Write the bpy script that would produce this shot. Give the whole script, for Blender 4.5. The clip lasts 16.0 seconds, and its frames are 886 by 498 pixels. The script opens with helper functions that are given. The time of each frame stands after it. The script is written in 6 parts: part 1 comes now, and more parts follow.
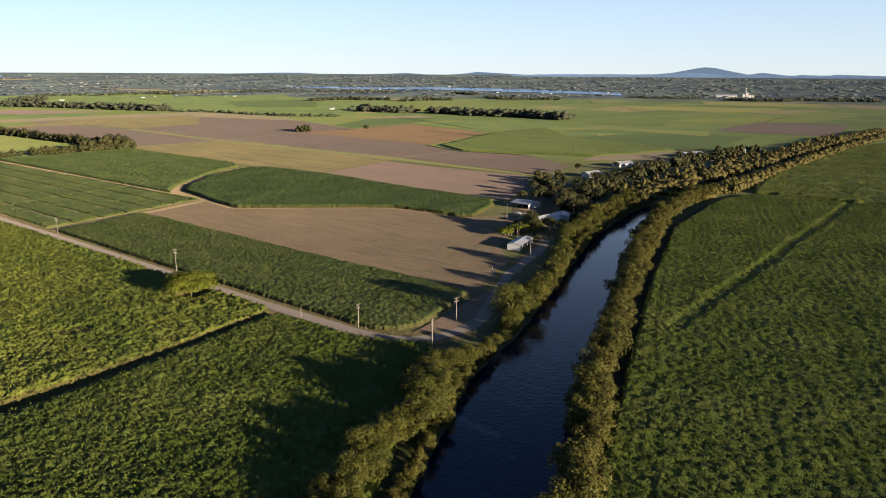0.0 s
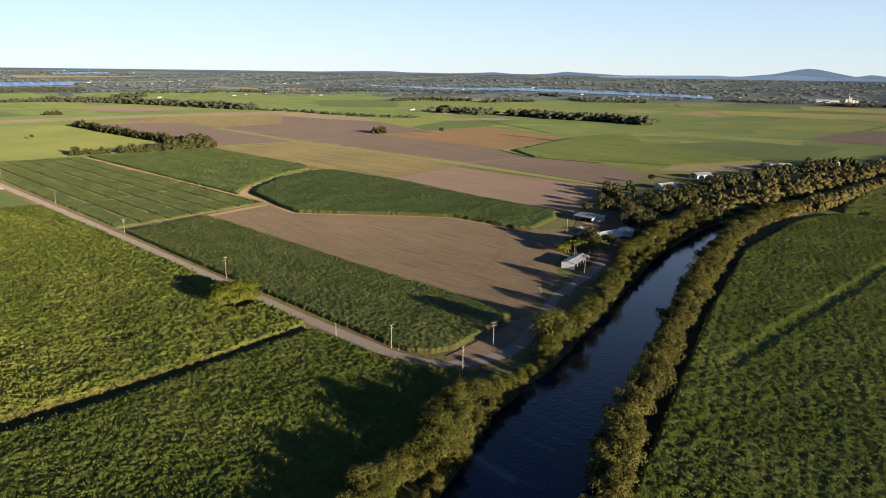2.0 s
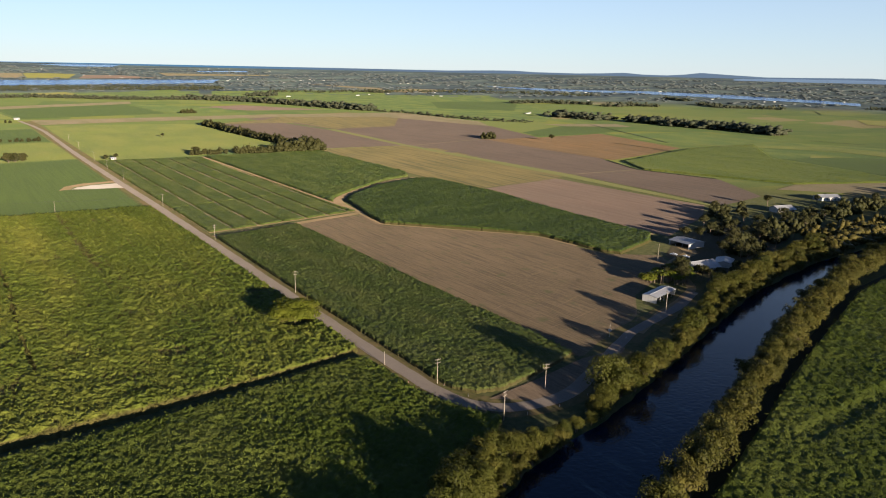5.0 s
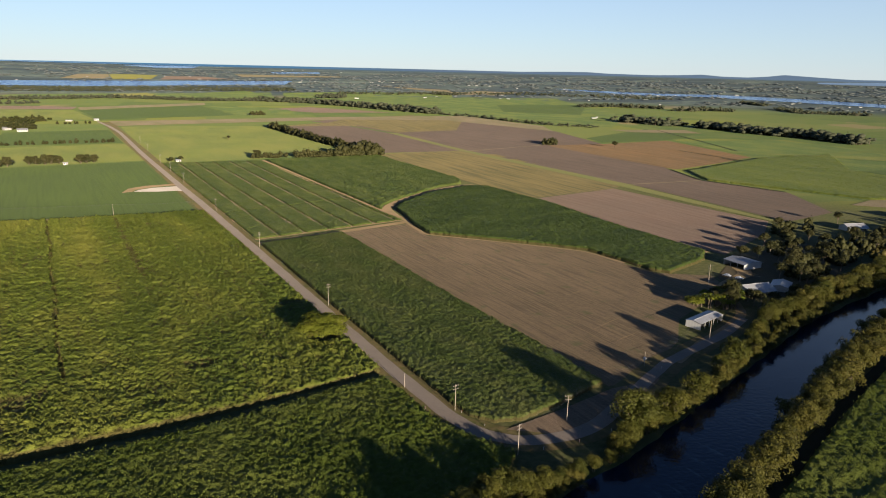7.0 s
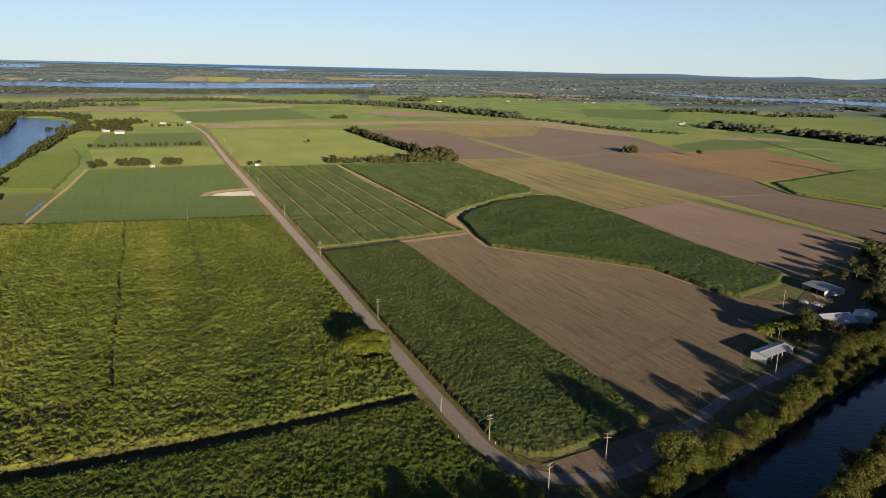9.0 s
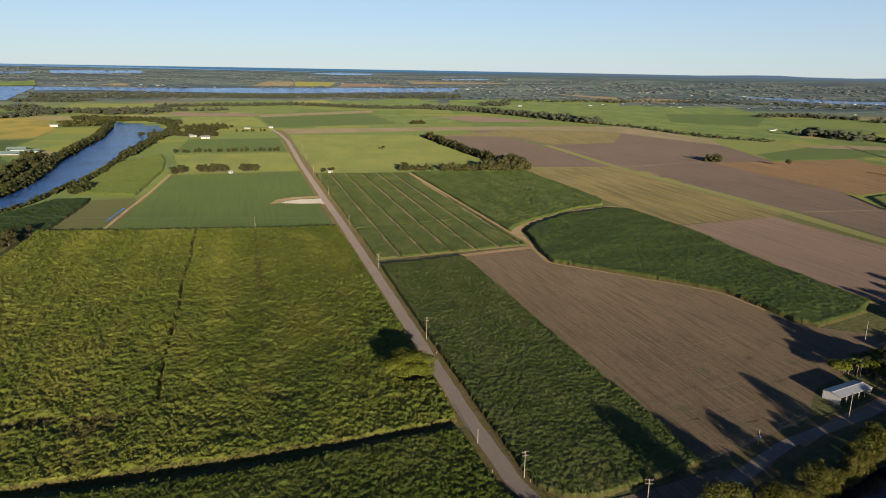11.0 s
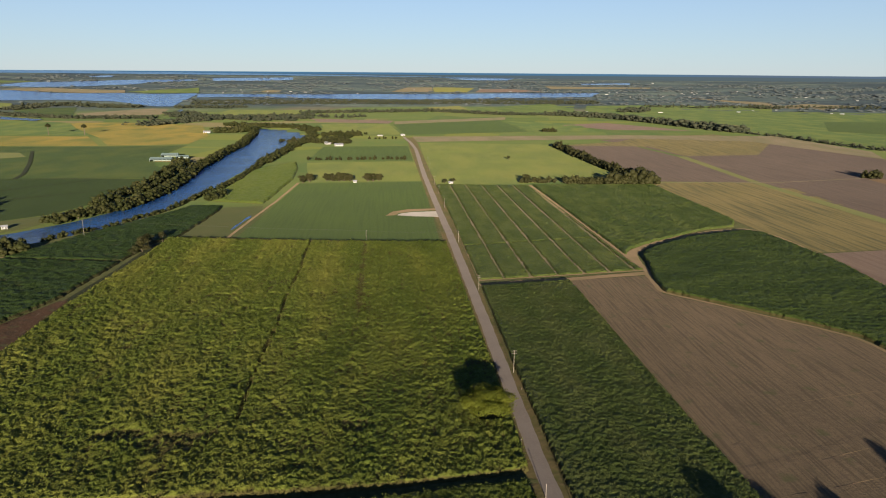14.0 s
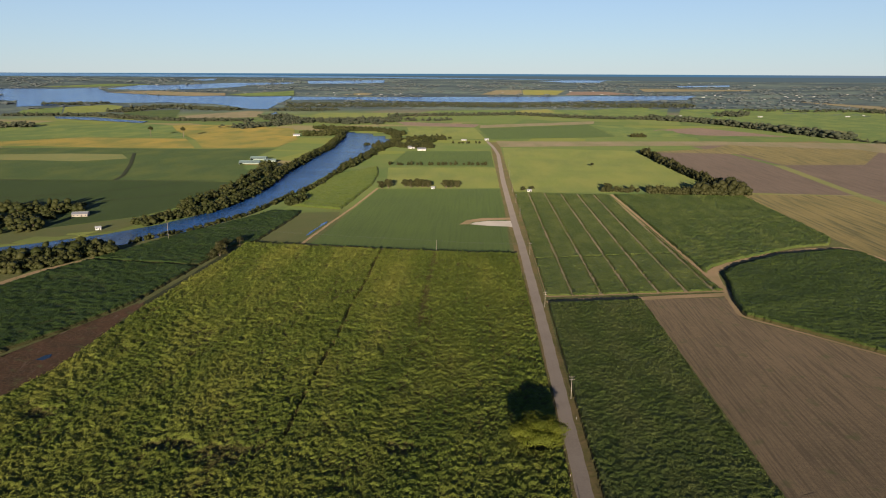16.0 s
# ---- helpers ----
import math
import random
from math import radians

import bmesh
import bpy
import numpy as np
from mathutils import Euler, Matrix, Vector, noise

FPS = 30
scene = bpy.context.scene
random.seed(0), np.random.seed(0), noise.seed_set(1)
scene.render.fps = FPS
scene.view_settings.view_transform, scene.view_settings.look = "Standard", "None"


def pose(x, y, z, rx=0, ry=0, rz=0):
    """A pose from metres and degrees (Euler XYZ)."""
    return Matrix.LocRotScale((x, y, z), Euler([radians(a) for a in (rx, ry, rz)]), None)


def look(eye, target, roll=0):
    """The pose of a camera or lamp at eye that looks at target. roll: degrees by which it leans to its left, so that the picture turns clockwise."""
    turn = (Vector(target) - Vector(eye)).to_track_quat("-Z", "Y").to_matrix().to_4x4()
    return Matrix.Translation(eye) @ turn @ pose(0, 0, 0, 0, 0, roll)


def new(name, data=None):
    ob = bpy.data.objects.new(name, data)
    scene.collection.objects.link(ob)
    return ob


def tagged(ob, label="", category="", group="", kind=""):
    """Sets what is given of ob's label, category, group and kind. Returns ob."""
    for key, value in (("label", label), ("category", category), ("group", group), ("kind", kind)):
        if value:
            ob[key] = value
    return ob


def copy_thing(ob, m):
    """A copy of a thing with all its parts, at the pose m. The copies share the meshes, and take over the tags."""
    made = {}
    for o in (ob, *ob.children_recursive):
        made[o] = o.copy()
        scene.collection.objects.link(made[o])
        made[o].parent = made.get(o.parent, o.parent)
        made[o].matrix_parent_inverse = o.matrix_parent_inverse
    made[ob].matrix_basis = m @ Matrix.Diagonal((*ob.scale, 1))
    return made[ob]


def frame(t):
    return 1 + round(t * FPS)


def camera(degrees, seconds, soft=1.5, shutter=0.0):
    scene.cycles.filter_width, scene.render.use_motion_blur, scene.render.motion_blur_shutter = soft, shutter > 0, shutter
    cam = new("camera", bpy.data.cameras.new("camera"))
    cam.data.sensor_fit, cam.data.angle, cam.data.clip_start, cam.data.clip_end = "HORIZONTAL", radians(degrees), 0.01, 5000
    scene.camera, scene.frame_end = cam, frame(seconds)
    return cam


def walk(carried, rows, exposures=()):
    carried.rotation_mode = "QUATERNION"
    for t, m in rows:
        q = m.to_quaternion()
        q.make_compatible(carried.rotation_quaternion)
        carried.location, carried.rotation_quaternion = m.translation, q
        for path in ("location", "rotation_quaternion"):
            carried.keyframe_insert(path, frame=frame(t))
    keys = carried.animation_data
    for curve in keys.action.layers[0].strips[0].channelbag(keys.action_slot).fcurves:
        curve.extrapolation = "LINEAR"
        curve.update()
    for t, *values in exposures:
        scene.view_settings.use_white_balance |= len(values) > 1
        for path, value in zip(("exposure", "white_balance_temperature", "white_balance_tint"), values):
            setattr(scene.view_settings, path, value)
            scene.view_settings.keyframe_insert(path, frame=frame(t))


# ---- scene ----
cam = camera(63.63, 16.0, 1.0)
PATH = [
    (0, (-176.31, -180.66, 92.50), (-100.45, -120.10, 68.44), 0.29),
    (0.5, (-171.60, -181.96, 93.88), (-97.54, -119.22, 69.81), 0.41),
    (1, (-166.91, -183.11, 95.29), (-94.72, -118.26, 71.15), 0.53),
    (1.5, (-162.29, -184.22, 96.78), (-92.04, -117.29, 72.57), 0.63),
    (2, (-157.82, -185.31, 98.27), (-89.57, -116.36, 74.01), 0.74),
    (2.5, (-153.31, -186.33, 99.75), (-87.12, -115.42, 75.45), 0.85),
    (3, (-148.80, -187.15, 101.21), (-84.73, -114.32, 76.87), 0.95),
    (3.5, (-144.30, -187.75, 102.67), (-82.42, -113.08, 78.27), 1.03),
    (4, (-139.85, -188.20, 104.10), (-80.18, -111.77, 79.64), 1.10),
    (6.5, (-117.49, -189.74, 111.03), (-67.81, -106.53, 86.37), 1.31),
    (7, (-113.11, -189.80, 112.44), (-65.53, -105.37, 87.80), 1.35),
    (7.5, (-108.86, -189.65, 113.86), (-63.63, -103.94, 89.19), 1.36),
    (8, (-104.63, -189.35, 115.29), (-61.93, -102.37, 90.59), 1.35),
    (8.5, (-100.51, -189.02, 116.70), (-60.65, -100.69, 92.00), 1.34),
    (9, (-96.30, -188.53, 118.10), (-59.10, -99.05, 93.44), 1.32),
    (11.5, (-76.13, -182.62, 125.14), (-52.48, -88.59, 100.69), 0.88),
    (12, (-72.25, -181.11, 126.58), (-51.63, -86.35, 102.19), 0.78),
    (12.5, (-68.40, -179.45, 127.99), (-50.86, -84.06, 103.62), 0.65),
    (13, (-64.61, -177.75, 129.36), (-50.25, -81.83, 105.02), 0.56),
    (13.5, (-60.89, -175.97, 130.72), (-49.71, -79.61, 106.42), 0.49),
    (14, (-57.26, -174.09, 132.08), (-49.24, -77.41, 107.83), 0.43),
    (14.5, (-53.74, -172.11, 133.45), (-48.96, -75.20, 109.23), 0.39),
    (15, (-50.36, -169.93, 134.83), (-48.90, -72.91, 110.64), 0.33),
    (15.5, (-47.00, -167.63, 136.23), (-48.67, -70.61, 112.07), 0.27),
    (16, (-43.65, -165.31, 137.63), (-47.85, -68.35, 113.51), 0.21),
]
walk(cam, [(t, look(eye, target, roll)) for t, eye, target, roll in PATH],
     exposures=[(0.0, 1.93, 6780, 16), (9.0, 1.50, 6650, 13), (16.0, 1.34, 6550, 13)])

# ---- daylight: a low winter sun behind the walk, clear sky ----
SUN_EL, SUN_AZ = radians(9.4), radians(181)   # azimuth from north, clockwise
world = bpy.data.worlds.new("sky")
scene.world = world
world.use_nodes = True
wn = world.node_tree
sky = wn.nodes.new("ShaderNodeTexSky")
sky.sky_type, sky.sun_disc = "NISHITA", False
sky.sun_elevation, sky.sun_rotation = SUN_EL, SUN_AZ
sky.altitude, sky.air_density, sky.dust_density, sky.ozone_density = 1500, 1.0, 0.0, 3.0
tone = wn.nodes.new("ShaderNodeMix")
tone.data_type, tone.blend_type = "RGBA", "MULTIPLY"
tone.inputs[0].default_value, tone.inputs[7].default_value = 1.0, (0.77, 0.845, 1.02, 1)
wn.links.new(sky.outputs[0], tone.inputs[6])
veil = wn.nodes.new("ShaderNodeMix")   # humid haze, thickest at the horizon all round
veil.data_type = "RGBA"
veil.inputs[7].default_value = (4.38, 5.42, 6.2, 1)
wn.links.new(tone.outputs[2], veil.inputs[6])
up = wn.nodes.new("ShaderNodeTexCoord")
height = wn.nodes.new("ShaderNodeSeparateXYZ")
haze = wn.nodes.new("ShaderNodeMapRange")
haze.inputs["From Max"].default_value, haze.inputs["To Min"].default_value, haze.inputs["To Max"].default_value = 0.46, 0.6, 0.0
wn.links.new(up.outputs["Generated"], height.inputs[0])
wn.links.new(height.outputs["Z"], haze.inputs["Value"])
wn.links.new(haze.outputs[0], veil.inputs[0])
# at the horizon: a thin band of sea to the north, low blue hills to the north-east, hazy wooded country below
sea_side = wn.nodes.new("ShaderNodeMapRange")
sea_side.inputs["From Min"].default_value, sea_side.inputs["From Max"].default_value = 0.46, 0.30
wn.links.new(height.outputs["X"], sea_side.inputs["Value"])
deep = wn.nodes.new("ShaderNodeMapRange")
deep.inputs["From Min"].default_value, deep.inputs["From Max"].default_value = -0.0052, -0.0062
wn.links.new(height.outputs["Z"], deep.inputs["Value"])
shore = wn.nodes.new("ShaderNodeMix")
shore.data_type = "RGBA"
shore.inputs[6].default_value, shore.inputs[7].default_value = (0.85, 1.28, 1.85, 1), (0.55, 1.45, 2.5, 1)
wn.links.new(sea_side.outputs[0], shore.inputs[0])
distance = wn.nodes.new("ShaderNodeMix")
distance.data_type = "RGBA"
distance.inputs[7].default_value = (0.78, 1.09, 1.21, 1)
wn.links.new(deep.outputs[0], distance.inputs[0])
wn.links.new(shore.outputs[2], distance.inputs[6])
bearing = wn.nodes.new("ShaderNodeMath")
bearing.operation = "ARCTAN2"
wn.links.new(height.outputs["X"], bearing.inputs[0])
wn.links.new(height.outputs["Y"], bearing.inputs[1])
across = wn.nodes.new("ShaderNodeMapRange")
across.inputs["From Min"].default_value, across.inputs["From Max"].default_value = radians(26), radians(84)
wn.links.new(bearing.outputs[0], across.inputs["Value"])
crest = wn.nodes.new("ShaderNodeValToRGB")   # rise of the skyline by bearing
crest.color_ramp.interpolation = "LINEAR"
CREST = [(26, 0.37), (35, 0.33), (38.6, 0.51), (40.3, 0.52), (41.8, 0.36), (45, 0.30), (46.8, 0.40), (48.5, 0.57), (49.9, 0.34), (51.6, 0.30), (52.9, 0.49), (54, 0.80), (56.4, 0.52), (58.4, 0.32),
         (61.2, 0.38), (65, 0.49), (66.3, 0.32), (68.7, 0.82), (70.4, 1.55), (70.9, 1.70), (71.6, 1.58), (72.6, 1.12), (73.9, 0.56), (74.8, 0.89), (76.7, 0.38), (77.4, 0.60), (78.6, 0.31), (79.5, 0.64), (81.2, 0.55), (84, 0.35)]
for k, (b, v) in enumerate(CREST):
    e = crest.color_ramp.elements[k] if k < 2 else crest.color_ramp.elements.new((b - 26) / 58)
    e.position, e.color = (b - 26) / 58, (v, v, v, 1)
wn.links.new(across.outputs[0], crest.inputs[0])
limit = wn.nodes.new("ShaderNodeMath")
limit.operation = "MULTIPLY_ADD"
wn.links.new(crest.outputs["Color"], limit.inputs[0])
limit.inputs[1].default_value, limit.inputs[2].default_value = 0.008, -0.006
over = wn.nodes.new("ShaderNodeMath")
over.operation = "SUBTRACT"
wn.links.new(height.outputs["Z"], over.inputs[0])
wn.links.new(limit.outputs[0], over.inputs[1])
rim = wn.nodes.new("ShaderNodeMapRange")
rim.inputs["From Min"].default_value, rim.inputs["From Max"].default_value = 0.0003, -0.0003
wn.links.new(over.outputs[0], rim.inputs["Value"])
whole = wn.nodes.new("ShaderNodeMix")
whole.data_type = "RGBA"
wn.links.new(rim.outputs[0], whole.inputs[0])
wn.links.new(veil.outputs[2], whole.inputs[6])
wn.links.new(distance.outputs[2], whole.inputs[7])
wn.links.new(whole.outputs[2], wn.nodes["Background"].inputs[0])
wn.nodes["Background"].inputs[1].default_value = 0.05
sun = new("sun", bpy.data.lights.new("sun", "SUN"))
sun.data.energy, sun.data.angle, sun.data.color = 5.0, radians(0.6), (1.0, 0.87, 0.68)
to_sun = Vector((math.sin(SUN_AZ) * math.cos(SUN_EL), math.cos(SUN_AZ) * math.cos(SUN_EL), math.sin(SUN_EL)))
sun.matrix_world = look(to_sun * 1000, (0, 0, 0))

# ---- materials ----
def graph(name):
    m = bpy.data.materials.new(name)
    m.use_nodes = True
    t = m.node_tree
    return m, t, t.nodes["Principled BSDF"]


def node(t, kind, **values):
    n = t.nodes.new(kind)
    for key, value in values.items():
        n.inputs[key].default_value = value
    return n


def where(t, stretch=(1, 1, 1), turn=0.0):
    """World position in metres, turned about z and stretched."""
    g = t.nodes.new("ShaderNodeNewGeometry")
    mp = t.nodes.new("ShaderNodeMapping")
    mp.inputs["Scale"].default_value = stretch
    mp.inputs["Rotation"].default_value = (0, 0, radians(turn))
    t.links.new(g.outputs["Position"], mp.inputs["Vector"])
    return mp.outputs[0]


def speckle(t, vec, scale, detail=4.0, lo=0.35, hi=0.65):
    n = node(t, "ShaderNodeTexNoise", Scale=scale, Detail=detail)
    t.links.new(vec, n.inputs["Vector"])
    r = t.nodes.new("ShaderNodeMapRange")
    r.inputs["From Min"].default_value, r.inputs["From Max"].default_value = lo, hi
    t.links.new(n.outputs["Fac"], r.inputs["Value"])
    return r.outputs[0]


def blend(t, fac, a, b, mode="MIX"):
    n = t.nodes.new("ShaderNodeMix")
    n.data_type, n.blend_type = "RGBA", mode
    for slot, v in ((0, fac), (6, a), (7, b)):
        if hasattr(v, "links"):
            t.links.new(v, n.inputs[slot])
        elif slot:
            n.inputs[slot].default_value = (*v, 1)
        else:
            n.inputs[slot].default_value = v
    return n.outputs[2]


def times(t, a, k):
    n = t.nodes.new("ShaderNodeMath")
    n.operation = "MULTIPLY"
    t.links.new(a, n.inputs[0])
    n.inputs[1].default_value = k
    return n.outputs[0]


def bumped(t, p, height, strength, distance):
    b = node(t, "ShaderNodeBump", Strength=strength, Distance=distance)
    t.links.new(height, b.inputs["Height"])
    t.links.new(b.outputs[0], p.inputs["Normal"])


def soil(name, c1, c2, c3, big=0.02, small=0.6, rough=0.95, rows=None, row_col=None, row_amount=0.5, run=0.012, weeds=0.0, bump=0.4):
    """Ground cover: two scales of blotches, and rows (spacing, heading of the rows) where it is drilled."""
    m, t, p = graph(name)
    v = where(t)
    col = blend(t, speckle(t, v, big, 5), c1, c2)
    fine = speckle(t, v, small, 6, 0.4, 0.7)
    col = blend(t, times(t, fine, 0.6), col, c3)
    h = fine
    if rows:
        gap, turn = rows
        streak = speckle(t, where(t, (1.3 / gap, run, 0), turn), 1.0, 7, 0.44, 0.64)
        col = blend(t, times(t, streak, row_amount), col, row_col)
        clod = speckle(t, v, 1.7, 5, 0.46, 0.72)
        col = blend(t, times(t, clod, 0.5), col, row_col)
        h = clod
    if weeds:
        col = blend(t, times(t, speckle(t, v, 0.11, 4, 0.6, 0.72), weeds), col, (0.045, 0.052, 0.02))
        col = blend(t, times(t, speckle(t, where(t, (0.5, 0.09, 0), -6), 1.0, 4, 0.6, 0.7), weeds), col, (0.07, 0.052, 0.036))
    t.links.new(col, p.inputs["Base Color"])
    p.inputs["Roughness"].default_value, p.inputs["Diffuse Roughness"].default_value = rough, 0.7
    p.inputs["Specular IOR Level"].default_value = 0.15
    bumped(t, p, h, bump, 0.15)
    return m


def leafy(name, dark, light, accent, big=(0.03, 0.012), see_through=0.32, turn=0.0, rough=0.55, dead=0.0, fine=0.0, matte=0.15, strip=None):
    """Foliage: each leaf its own tone, over patches the size of a field's growth."""
    m, t, p = graph(name)
    g = t.nodes.new("ShaderNodeNewGeometry")
    o = t.nodes.new("ShaderNodeObjectInfo")
    v = where(t, (big[0], big[1], 0.05), turn)
    tone = t.nodes.new("ShaderNodeMath")
    tone.operation = "ADD"
    t.links.new(times(t, g.outputs["Random Per Island"], 0.34), tone.inputs[0])
    t.links.new(times(t, speckle(t, where(t), 0.55, 7, 0.34, 0.66), 0.6), tone.inputs[1])
    col = blend(t, tone.outputs[0], dark, light)
    col = blend(t, times(t, speckle(t, v, 1.0, 5, 0.42, 0.72), 0.75), col, accent)
    if strip:
        # greener cane towards the east side of the block
        sep = t.nodes.new("ShaderNodeSeparateXYZ")
        t.links.new(g.outputs["Position"], sep.inputs[0])
        r = t.nodes.new("ShaderNodeMapRange")
        r.inputs["From Min"].default_value, r.inputs["From Max"].default_value = strip[0], strip[1]
        t.links.new(sep.outputs[0], r.inputs["Value"])
        east_side = blend(t, 1.0, r.outputs[0], speckle(t, where(t, (0.05, 0.016, 0)), 1.0, 4, 0.3, 0.6), "MULTIPLY")
        col = blend(t, times(t, east_side, 0.62), col, strip[2])
    if dead:
        # dry brown leaves hang from the lower stalks; colour darkened to dim sunlit edges
        sep = t.nodes.new("ShaderNodeSeparateXYZ")
        t.links.new(g.outputs["Position"], sep.inputs[0])
        r = t.nodes.new("ShaderNodeMapRange")
        r.inputs["From Min"].default_value, r.inputs["From Max"].default_value = dead, dead - 0.5
        t.links.new(sep.outputs[2], r.inputs["Value"])
        col = blend(t, times(t, r.outputs[0], 0.8), col, (0.075, 0.062, 0.028))
    tint = blend(t, o.outputs["Random"], (0.8, 0.85, 0.8), (1.12, 1.05, 1.0))
    col = blend(t, 1.0, col, tint, "MULTIPLY")
    t.links.new(col, p.inputs["Base Color"])
    p.inputs["Roughness"].default_value = rough
    p.inputs["Specular IOR Level"].default_value = 0.08
    p.inputs["Diffuse Roughness"].default_value = matte
    if fine:
        bumped(t, p, speckle(t, where(t), fine, 5, 0.25, 0.75), 0.9, 0.5)
    tr = t.nodes.new("ShaderNodeBsdfTranslucent")
    t.links.new(col, tr.inputs["Color"])
    mx = node(t, "ShaderNodeMixShader", Fac=see_through)
    t.links.new(p.outputs[0], mx.inputs[1])
    t.links.new(tr.outputs[0], mx.inputs[2])
    t.links.new(mx.outputs[0], t.nodes["Material Output"].inputs[0])
    return m


def plain(name, c, rough=0.6, metal=0.0, vary=0.25, scale=1.5, bump=0.1):
    m, t, p = graph(name)
    v = where(t)
    d = tuple(x * (1 - vary) for x in c)
    col = blend(t, speckle(t, v, scale, 6), c, d)
    col = blend(t, times(t, speckle(t, v, scale * 7, 4), 0.4), col, d)
    t.links.new(col, p.inputs["Base Color"])
    p.inputs["Roughness"].default_value, p.inputs["Metallic"].default_value = rough, metal
    bumped(t, p, speckle(t, v, scale * 5, 4), bump, 0.02)
    return m


def corrugated(name, c, rust, turn=0.0, rough=0.45, metal=0.0):
    """Ribbed sheet metal with weathered patches."""
    m, t, p = graph(name)
    v = where(t)
    col = blend(t, times(t, speckle(t, v, 0.5, 5, 0.5, 0.75), 0.6), c, rust)
    w = node(t, "ShaderNodeTexWave", Scale=1.0)
    t.links.new(where(t, (1, 1, 1), turn), w.inputs["Vector"])
    col = blend(t, times(t, w.outputs["Fac"], 0.25), col, tuple(x * 0.6 for x in c))
    t.links.new(col, p.inputs["Base Color"])
    p.inputs["Roughness"].default_value, p.inputs["Metallic"].default_value = rough, metal
    bumped(t, p, w.outputs["Fac"], 0.4, 0.05)
    return m


def water_mat(name, deep, rough, scale, strength, rise=0.05):
    m, t, p = graph(name)
    v = where(t)
    col = blend(t, speckle(t, v, 0.02, 3), deep, tuple(x * 1.5 for x in deep))
    t.links.new(col, p.inputs["Base Color"])
    p.inputs["Roughness"].default_value, p.inputs["IOR"].default_value = rough, 1.33
    p.inputs["Specular IOR Level"].default_value = 0.3
    bumped(t, p, speckle(t, v, scale, 3, 0.2, 0.8), strength, rise)
    return m


def plain_country(name):
    """Grassy earth near by; a patchwork of paddocks further off, and wooded country at the skyline, blue-greyed as
    painted haze.
    """
    m, t, p = graph(name)
    v = where(t)
    near = blend(t, speckle(t, v, 0.03, 5), (0.034, 0.043, 0.013), (0.046, 0.050, 0.019))
    near = blend(t, times(t, speckle(t, v, 0.4, 6, 0.4, 0.7), 0.6), near, (0.091, 0.083, 0.038))
    cells = node(t, "ShaderNodeTexVoronoi", Scale=1.0, Randomness=0.7)
    cells.distance = "CHEBYCHEV"
    t.links.new(where(t, (0.0045, 0.0065, 0), 8), cells.inputs["Vector"])
    ramp = t.nodes.new("ShaderNodeValToRGB")
    ramp.color_ramp.interpolation = "CONSTANT"
    for k, (at, c) in enumerate(((0.0, (0.058, 0.081, 0.022)), (0.3, (0.043, 0.067, 0.020)), (0.5, (0.071, 0.088, 0.025)), (0.68, (0.051, 0.074, 0.019)), (0.8, (0.110, 0.094, 0.046)), (0.9, (0.081, 0.094, 0.020)))):
        e = ramp.color_ramp.elements[k] if k < 2 else ramp.color_ramp.elements.new(at)
        e.position, e.color = at, (*c, 1)
    sep = t.nodes.new("ShaderNodeSeparateColor")
    t.links.new(cells.outputs["Color"], sep.inputs[0])
    t.links.new(sep.outputs[0], ramp.inputs[0])
    paddock = blend(t, times(t, speckle(t, v, 0.02, 6), 0.35), ramp.outputs[0], (0.094, 0.094, 0.033))
    # far woodland tones shifted to blue-grey, haze put into the colour
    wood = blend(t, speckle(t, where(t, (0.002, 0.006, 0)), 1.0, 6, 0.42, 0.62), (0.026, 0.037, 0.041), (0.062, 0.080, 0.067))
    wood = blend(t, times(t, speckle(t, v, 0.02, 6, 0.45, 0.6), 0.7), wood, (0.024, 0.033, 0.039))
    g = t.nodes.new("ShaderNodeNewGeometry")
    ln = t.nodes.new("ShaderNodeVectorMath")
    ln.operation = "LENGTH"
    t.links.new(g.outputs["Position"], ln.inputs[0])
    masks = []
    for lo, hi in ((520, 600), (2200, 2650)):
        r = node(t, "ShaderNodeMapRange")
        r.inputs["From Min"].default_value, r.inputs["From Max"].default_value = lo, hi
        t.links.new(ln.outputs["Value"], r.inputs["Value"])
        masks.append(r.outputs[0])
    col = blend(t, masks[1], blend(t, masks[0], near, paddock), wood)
    t.links.new(col, p.inputs["Base Color"])
    p.inputs["Roughness"].default_value, p.inputs["Specular IOR Level"].default_value = 0.95, 0.1
    p.inputs["Diffuse Roughness"].default_value = 0.7
    bumped(t, p, speckle(t, v, 0.4, 6), 0.4, 0.15)
    return m


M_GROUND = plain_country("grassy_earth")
M_SEA = water_mat("far_sea", (0.062, 0.158, 0.257), 0.28, 0.02, 0.1)
# hill forest coloured blue, the haze of distance painted in
M_HILL = soil("hazed_forest_hills", (0.073, 0.122, 0.200), (0.080, 0.133, 0.215), (0.066, 0.112, 0.185), 0.004, 0.02)
M_VERGE = soil("dry_verge_grass", (0.072, 0.056, 0.023), (0.045, 0.048, 0.014), (0.097, 0.070, 0.035), 0.05, 0.5)
M_STUBBLE = soil("harvested_stubble", (0.104, 0.076, 0.046), (0.085, 0.063, 0.038), (0.124, 0.095, 0.057), 0.02, 0.5, rows=(1.6, 1), row_col=(0.040, 0.032, 0.020), row_amount=0.6, run=0.03, weeds=0.6)
M_PINK = soil("ploughed_pink_soil", (0.111, 0.078, 0.058), (0.095, 0.071, 0.054), (0.126, 0.095, 0.069), 0.012, 0.4, rows=(4.0, -17), row_col=(0.073, 0.050, 0.038), row_amount=0.6)
